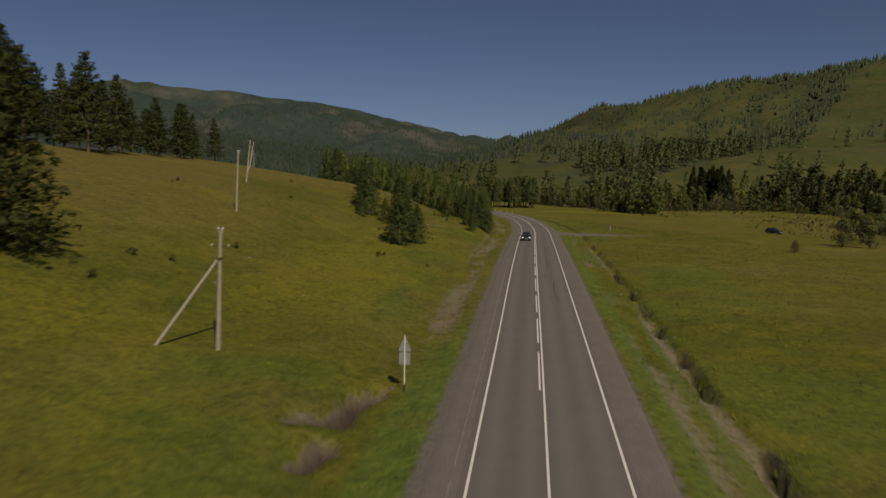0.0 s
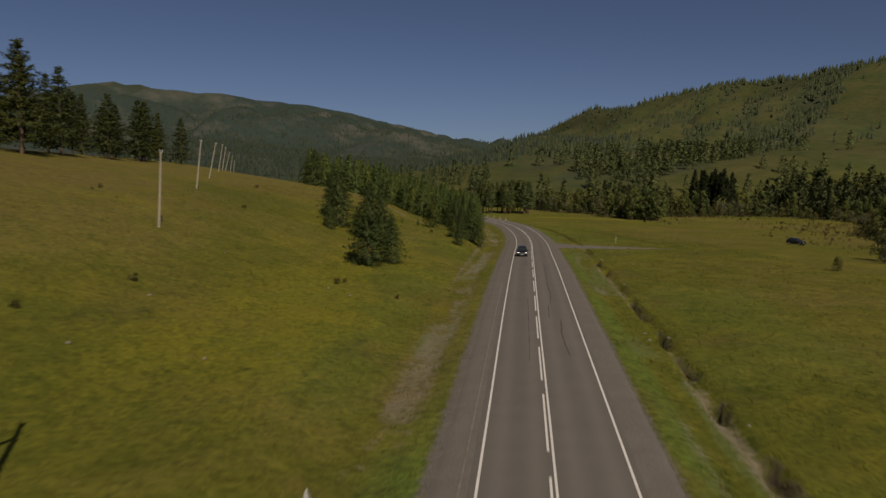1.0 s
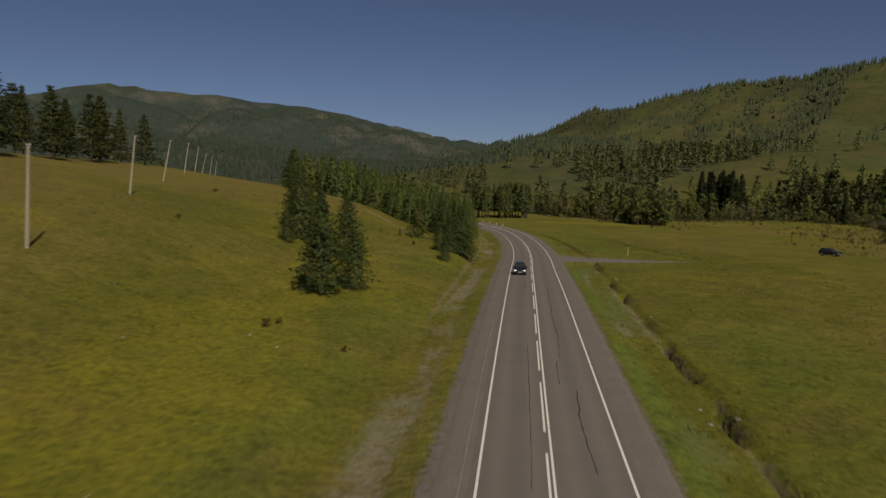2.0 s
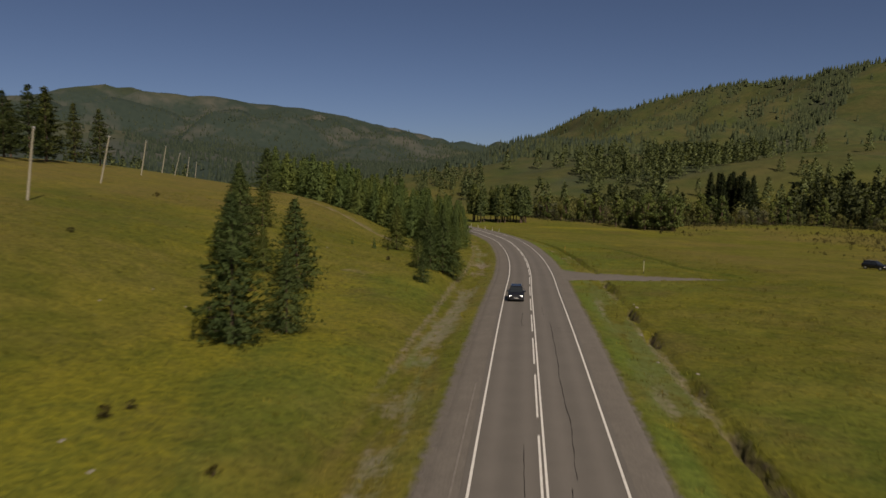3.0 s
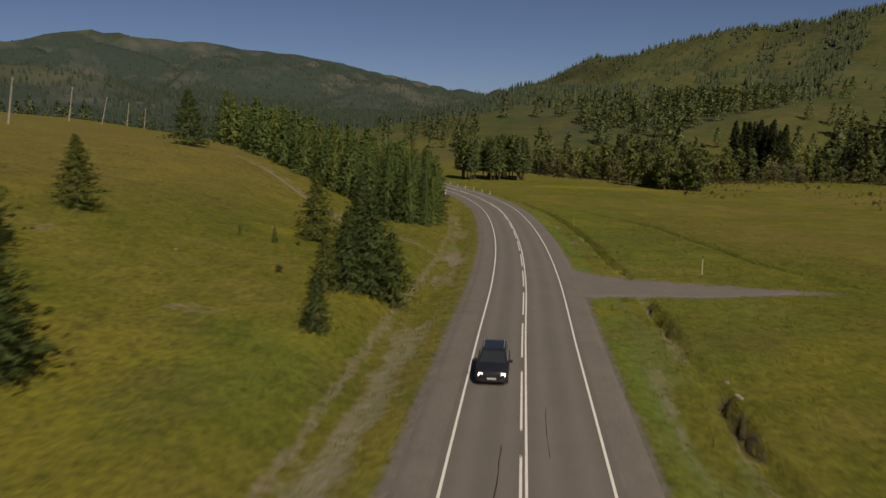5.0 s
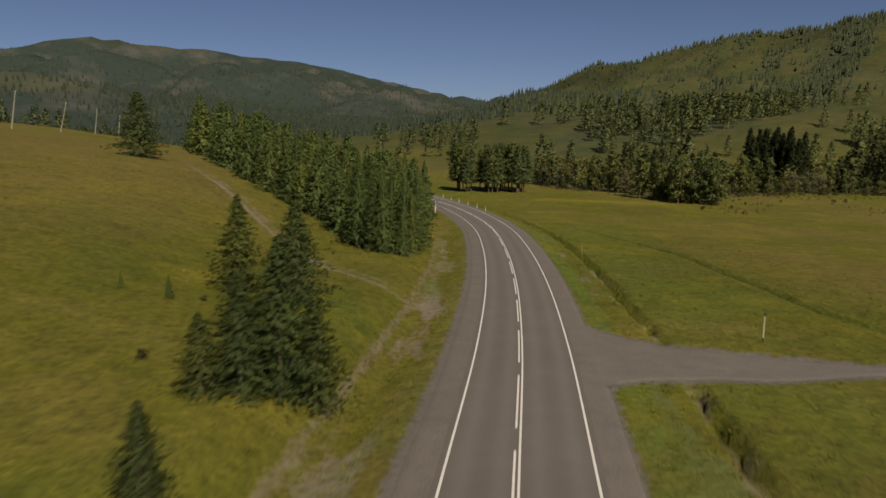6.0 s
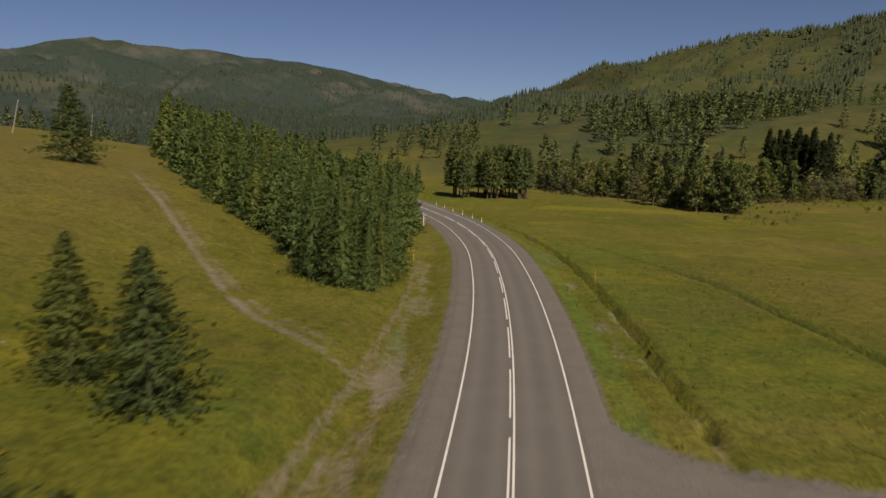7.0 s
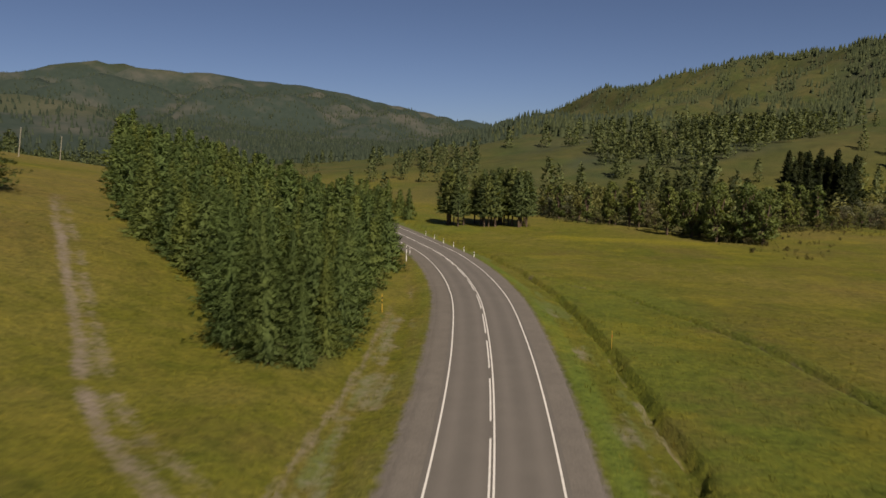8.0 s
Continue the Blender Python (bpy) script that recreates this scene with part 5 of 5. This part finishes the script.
def culvert(x, y, yaw):
    """The open end of a concrete pipe under the road; it looks along local -x."""
    base = thing("culvert_pipe", on_ground(x, y, yaw, 0.15), "dark open end of a concrete pipe in the ditch", "culvert")
    ring = bmesh.new()
    seg = 20
    loops = []
    for px, r in ((0.0, 0.3), (0.0, 0.37), (0.8, 0.37), (0.8, 0.3)):
        loops.append([ring.verts.new((px, r * math.cos(2 * math.pi * j / seg), -0.12 + r * math.sin(2 * math.pi * j / seg))) for j in range(seg)])
    for a, b in zip(loops, loops[1:] + loops[:1]):
        for j in range(seg):
            ring.faces.new((a[j], a[(j + 1) % seg], b[(j + 1) % seg], b[j]))
    bmesh.ops.recalc_face_normals(ring, faces=ring.faces)
    part("pipe", ring, M_CONCRETE, base)
    # a black disc set in the pipe stands for the shade inside
    part("pipe_shade_disc", rod(bmesh.new(), (0.35, 0, -0.12), (0.4, 0, -0.12), 0.3, 0.3, 16), M_BLACK, base, "black disc painted as the shade inside the pipe")


culvert(-2.75, 42.3, 58)


# ---- vehicles ----
M_CAR = plain_material("dark_car_paint", (0.012, 0.013, 0.016), (0.016, 0.017, 0.021), 2, 0.25, 0.0, 0.6)
M_GLASS = plain_material("car_glass", (0.02, 0.024, 0.028), (0.025, 0.03, 0.034), 2, 0.08, 0.0, 0.6)
M_TYRE = plain_material("tyre", (0.015, 0.015, 0.015), (0.03, 0.03, 0.03), 8, 0.9, 0, 0.2)
M_RIM = plain_material("alloy", (0.4, 0.4, 0.41), (0.5, 0.5, 0.51), 4, 0.35, 0.8, 0.5)
M_PALE = plain_material("pale_plastic", (0.45, 0.45, 0.44), (0.55, 0.55, 0.54), 4, 0.5)
M_LAMP, ln, ll, lb = material("lit_headlamp", 0.2)
lb.inputs["Base Color"].default_value = (0.9, 0.9, 0.88, 1)
lb.inputs["Emission Color"].default_value = (1, 0.97, 0.9, 1)
lb.inputs["Emission Strength"].default_value = 2.5
M_REDLAMP = plain_material("red_lamp", (0.3, 0.01, 0.01), (0.35, 0.015, 0.012), 4, 0.2)


def hull(bm, stations):
    """Loft rounded rings: each station is y, low z, high z, half width, corner."""
    rings = []
    for y, z0, z1, w, c in stations:
        ring = []
        for cx, cz, a0 in ((w - c, z0 + c, -90), (w - c, z1 - c, 0), (-w + c, z1 - c, 90), (-w + c, z0 + c, 180)):
            for k in range(4):
                a = radians(a0 + 30 * k)
                ring.append(bm.verts.new((cx + c * math.cos(a), y, cz + c * math.sin(a))))
        rings.append(ring)
    n = len(rings[0])
    for r, s in zip(rings[:-1], rings[1:]):
        for j in range(n):
            bm.faces.new((r[j], r[(j + 1) % n], s[(j + 1) % n], s[j]))
    bm.faces.new(rings[0][::-1])
    bm.faces.new(rings[-1])
    bmesh.ops.recalc_face_normals(bm, faces=bm.faces)
    return bm


def quad(bm, pts, thick):
    """A thin pane through four points."""
    p = [Vector(q) for q in pts]
    n = (p[1] - p[0]).cross(p[3] - p[0]).normalized() * thick
    a = [bm.verts.new(q) for q in p]
    b = [bm.verts.new(q - n) for q in p]
    bm.faces.new(a)
    bm.faces.new(b[::-1])
    for j in range(4):
        bm.faces.new((a[j], b[j], b[(j + 1) % 4], a[(j + 1) % 4]))
    return bm


def estate_car(m, label, lit, group=""):
    """A tall five-door car; its front looks to -y."""
    car = thing("car", m, label, "car", group)
    body = part("body", hull(bmesh.new(), [(-2.2, 0.42, 0.78, 0.72, 0.12), (-2.12, 0.32, 0.92, 0.86, 0.16), (-1.7, 0.28, 1.0, 0.92, 0.14), (-0.9, 0.27, 1.06, 0.94, 0.12), (0.5, 0.27, 1.07, 0.95, 0.12), (1.7, 0.28, 1.08, 0.93, 0.14), (2.15, 0.34, 1.02, 0.86, 0.16), (2.22, 0.44, 0.9, 0.76, 0.14)]), M_CAR, car, "", True)
    cabin = bmesh.new()
    low = [cabin.verts.new(p) for p in ((-0.86, -1.0, 1.04), (0.86, -1.0, 1.04), (0.86, 2.08, 1.04), (-0.86, 2.08, 1.04))]
    mid = [cabin.verts.new(p) for p in ((-0.68, -0.28, 1.58), (0.68, -0.28, 1.58), (0.68, 1.72, 1.60), (-0.68, 1.72, 1.60))]
    top = [cabin.verts.new(p) for p in ((-0.6, -0.1, 1.65), (0.6, -0.1, 1.65), (0.6, 1.6, 1.66), (-0.6, 1.6, 1.66))]
    for a, b in ((low, mid), (mid, top)):
        for j in range(4):
            cabin.faces.new((a[j], a[(j + 1) % 4], b[(j + 1) % 4], b[j]))
    cabin.faces.new(top)
    part("cabin", cabin, M_CAR, car)
    part("windscreen", quad(bmesh.new(), [(-0.74, -0.955, 1.085), (0.74, -0.955, 1.085), (0.62, -0.32, 1.555), (-0.62, -0.32, 1.555)], 0.012), M_GLASS, car, "dark windscreen")
    part("rear_window", quad(bmesh.new(), [(0.7, 2.07, 1.12), (-0.7, 2.07, 1.12), (-0.6, 1.77, 1.54), (0.6, 1.77, 1.54)], 0.012), M_GLASS, car, "dark rear window")
    for s in (-1, 1):
        for y0, y1, t0, t1 in ((-0.78, 0.32, -0.22, 0.3), (0.4, 1.2, 0.38, 1.1), (1.28, 1.9, 1.18, 1.62)):
            pts = [(s * 0.855, y0, 1.09), (s * 0.855, y1, 1.09), (s * 0.695, t1, 1.55), (s * 0.695, t0, 1.55)]
            part("side_window", quad(bmesh.new(), pts if s > 0 else pts[::-1], 0.012), M_GLASS, car, "dark side window")
        part("mirror", hull(bmesh.new(), [(-0.78, 1.04, 1.16, 0.09, 0.03), (-0.62, 1.02, 1.18, 0.11, 0.03)]), M_CAR, car).location.x = s * 1.02
        part("roof_rail", beam(bmesh.new(), (s * 0.6, 0.0, 1.71), (s * 0.6, 1.5, 1.71), 0.04, 0.04), M_ZINC, car)
        part("headlight", hull(bmesh.new(), [(-2.19, 0.68, 0.83, 0.14, 0.05), (-2.0, 0.7, 0.88, 0.16, 0.05)]), M_LAMP if lit else M_PALE, car, "lit white headlight" if lit else "pale headlight").location.x = s * 0.62
        part("tail_lamp", hull(bmesh.new(), [(2.1, 0.7, 1.0, 0.09, 0.03), (2.24, 0.74, 0.96, 0.08, 0.03)]), M_REDLAMP, car, "red tail lamp").location.x = s * 0.72
        for y in (-1.4, 1.35):
            wheel = part("wheel", rod(bmesh.new(), (s * 0.70, y, 0.34), (s * 0.72, y, 0.34), 0.2, 0.2, 16), M_TYRE, car)
            tyre = rod(bmesh.new(), (s * 0.72, y, 0.34), (s * 0.93, y, 0.34), 0.34, 0.33, 22)
            part("tyre", tyre, M_TYRE, wheel, "black tyre")
            part("rim", rod(bmesh.new(), (s * 0.925, y, 0.34), (s * 0.945, y, 0.34), 0.22, 0.2, 14), M_RIM, wheel, "alloy rim")
    part("grille", quad(bmesh.new(), [(-0.42, -2.215, 0.62), (0.42, -2.215, 0.62), (0.42, -2.205, 0.76), (-0.42, -2.205, 0.76)], 0.01), M_BLACK, car, "black grille")
    part("number_plate", quad(bmesh.new(), [(-0.26, -2.23, 0.46), (0.26, -2.23, 0.46), (0.26, -2.225, 0.57), (-0.26, -2.225, 0.57)], 0.01), M_WHITE, car, "white plate")
    part("bumper", hull(bmesh.new(), [(-2.24, 0.36, 0.5, 0.6, 0.06), (-2.14, 0.3, 0.56, 0.82, 0.06)]), M_BLACK, car, "black bumper strip")
    return car


car_y = 146.5
estate_car(pose(float(road_x(car_y)) - 1.95, car_y, float(road_z(car_y)) - 0.02, 0, 0, -6.5), "black estate car with lit headlights on the asphalt road", True)
estate_car(on_ground(89.6, 198.8, 32), "dark estate car parked in the meadow by the wood", False)

# ---- stones and cracks ----
stone_rng = random.Random(3)


def stone(x, y, size):
    bm = bmesh.new()
    bmesh.ops.create_icosphere(bm, subdivisions=2, radius=size)
    for v in bm.verts:
        v.co *= 0.75 + 0.5 * noise.noise(v.co * (1.3 / size) + Vector((x, y, 0)))
        v.co.z *= 0.6
    me = bpy.data.meshes.new("stone")
    bm.to_mesh(me)
    bm.free()
    me.materials.append(M_ROCK)
    ob = new("stone", me)
    ob.matrix_world = on_ground(x, y, stone_rng.uniform(0, 360), size * 0.12)
    return tagged(ob, "pale grey stone lying in the grass", "stone", "stones in the meadow")


for k in range(28):
    if k < 12:
        x, y = stone_rng.uniform(-26, -6), stone_rng.uniform(60, 130)
    elif k < 23:
        y = stone_rng.uniform(50, 160)
        x = float(road_x(y)) + stone_rng.uniform(9.3, 12)
    else:
        y = stone_rng.uniform(120, 190)
        x = float(road_x(y)) - stone_rng.uniform(22, 34)
    stone(x, y, stone_rng.uniform(0.1, 0.24))

M_CRACK = plain_material("crack_tar", (0.018, 0.016, 0.015), (0.03, 0.027, 0.025), 8, 0.9, 0, 0.2)


def crack(points, width):
    """A dark crack along (y, d) points of the road."""
    ys = np.array([p[0] for p in points])
    ds = np.array([p[1] for p in points])
    n = max(8, int(np.hypot(np.diff(ys), np.diff(ds)).sum() / 0.4))
    s = np.linspace(0, len(points) - 1, n)
    y = np.interp(s, range(len(points)), ys) + 0.12 * fbm(s * 8, 0 * s + ys[0], 1.0, 5)
    d = np.interp(s, range(len(points)), ds) + 0.2 * fbm(s * 4, 0 * s + ys[0], 1.0, 7)
    ty, td = np.gradient(y), np.gradient(d)
    ln = np.hypot(ty, td) + 1e-9
    w = width * (0.5 + vnoise(s * 9, 0 * s, 4)) / 2
    verts = []
    for sign in (-1, 1):
        yy, dd = y + sign * td / ln * w, d - sign * ty / ln * w
        verts.append(np.stack([road_x(yy) + dd, yy - 0.11 * dd, road_z(yy) - 0.02 * np.abs(dd) + 0.056], -1))
    v = np.stack(verts, 1).reshape(-1, 3)
    ob = new("crack", mesh("crack", v, grid_faces(n, 2), M_CRACK))
    ob.parent = road_cracks


road_cracks = tagged(new("road_cracks"), "dark tarred cracks in the asphalt", "road cracks", kind="structure")
crack([(93, 1.25), (101, 1.5), (110, 1.35), (120, 1.5), (131, 1.45)], 0.04)
crack([(72, 1.9), (80, 1.75), (85, 1.9)], 0.05)
crack([(86, 0.9), (92, 1.0)], 0.05)
crack([(128, -1.2), (131, -1.25), (136, -1.1)], 0.04)
crack([(129, -2.9), (128.7, -1.2), (128.0, 0.1), (128.2, 1.5), (127.6, 3.0)], 0.05)
crack([(126.5, 1.6), (126.2, 3.2)], 0.05)
crack([(135, 0.9), (141, 1.0)], 0.03)
crack([(70, -1.0), (84, -0.95), (97, -1.05)], 0.03)
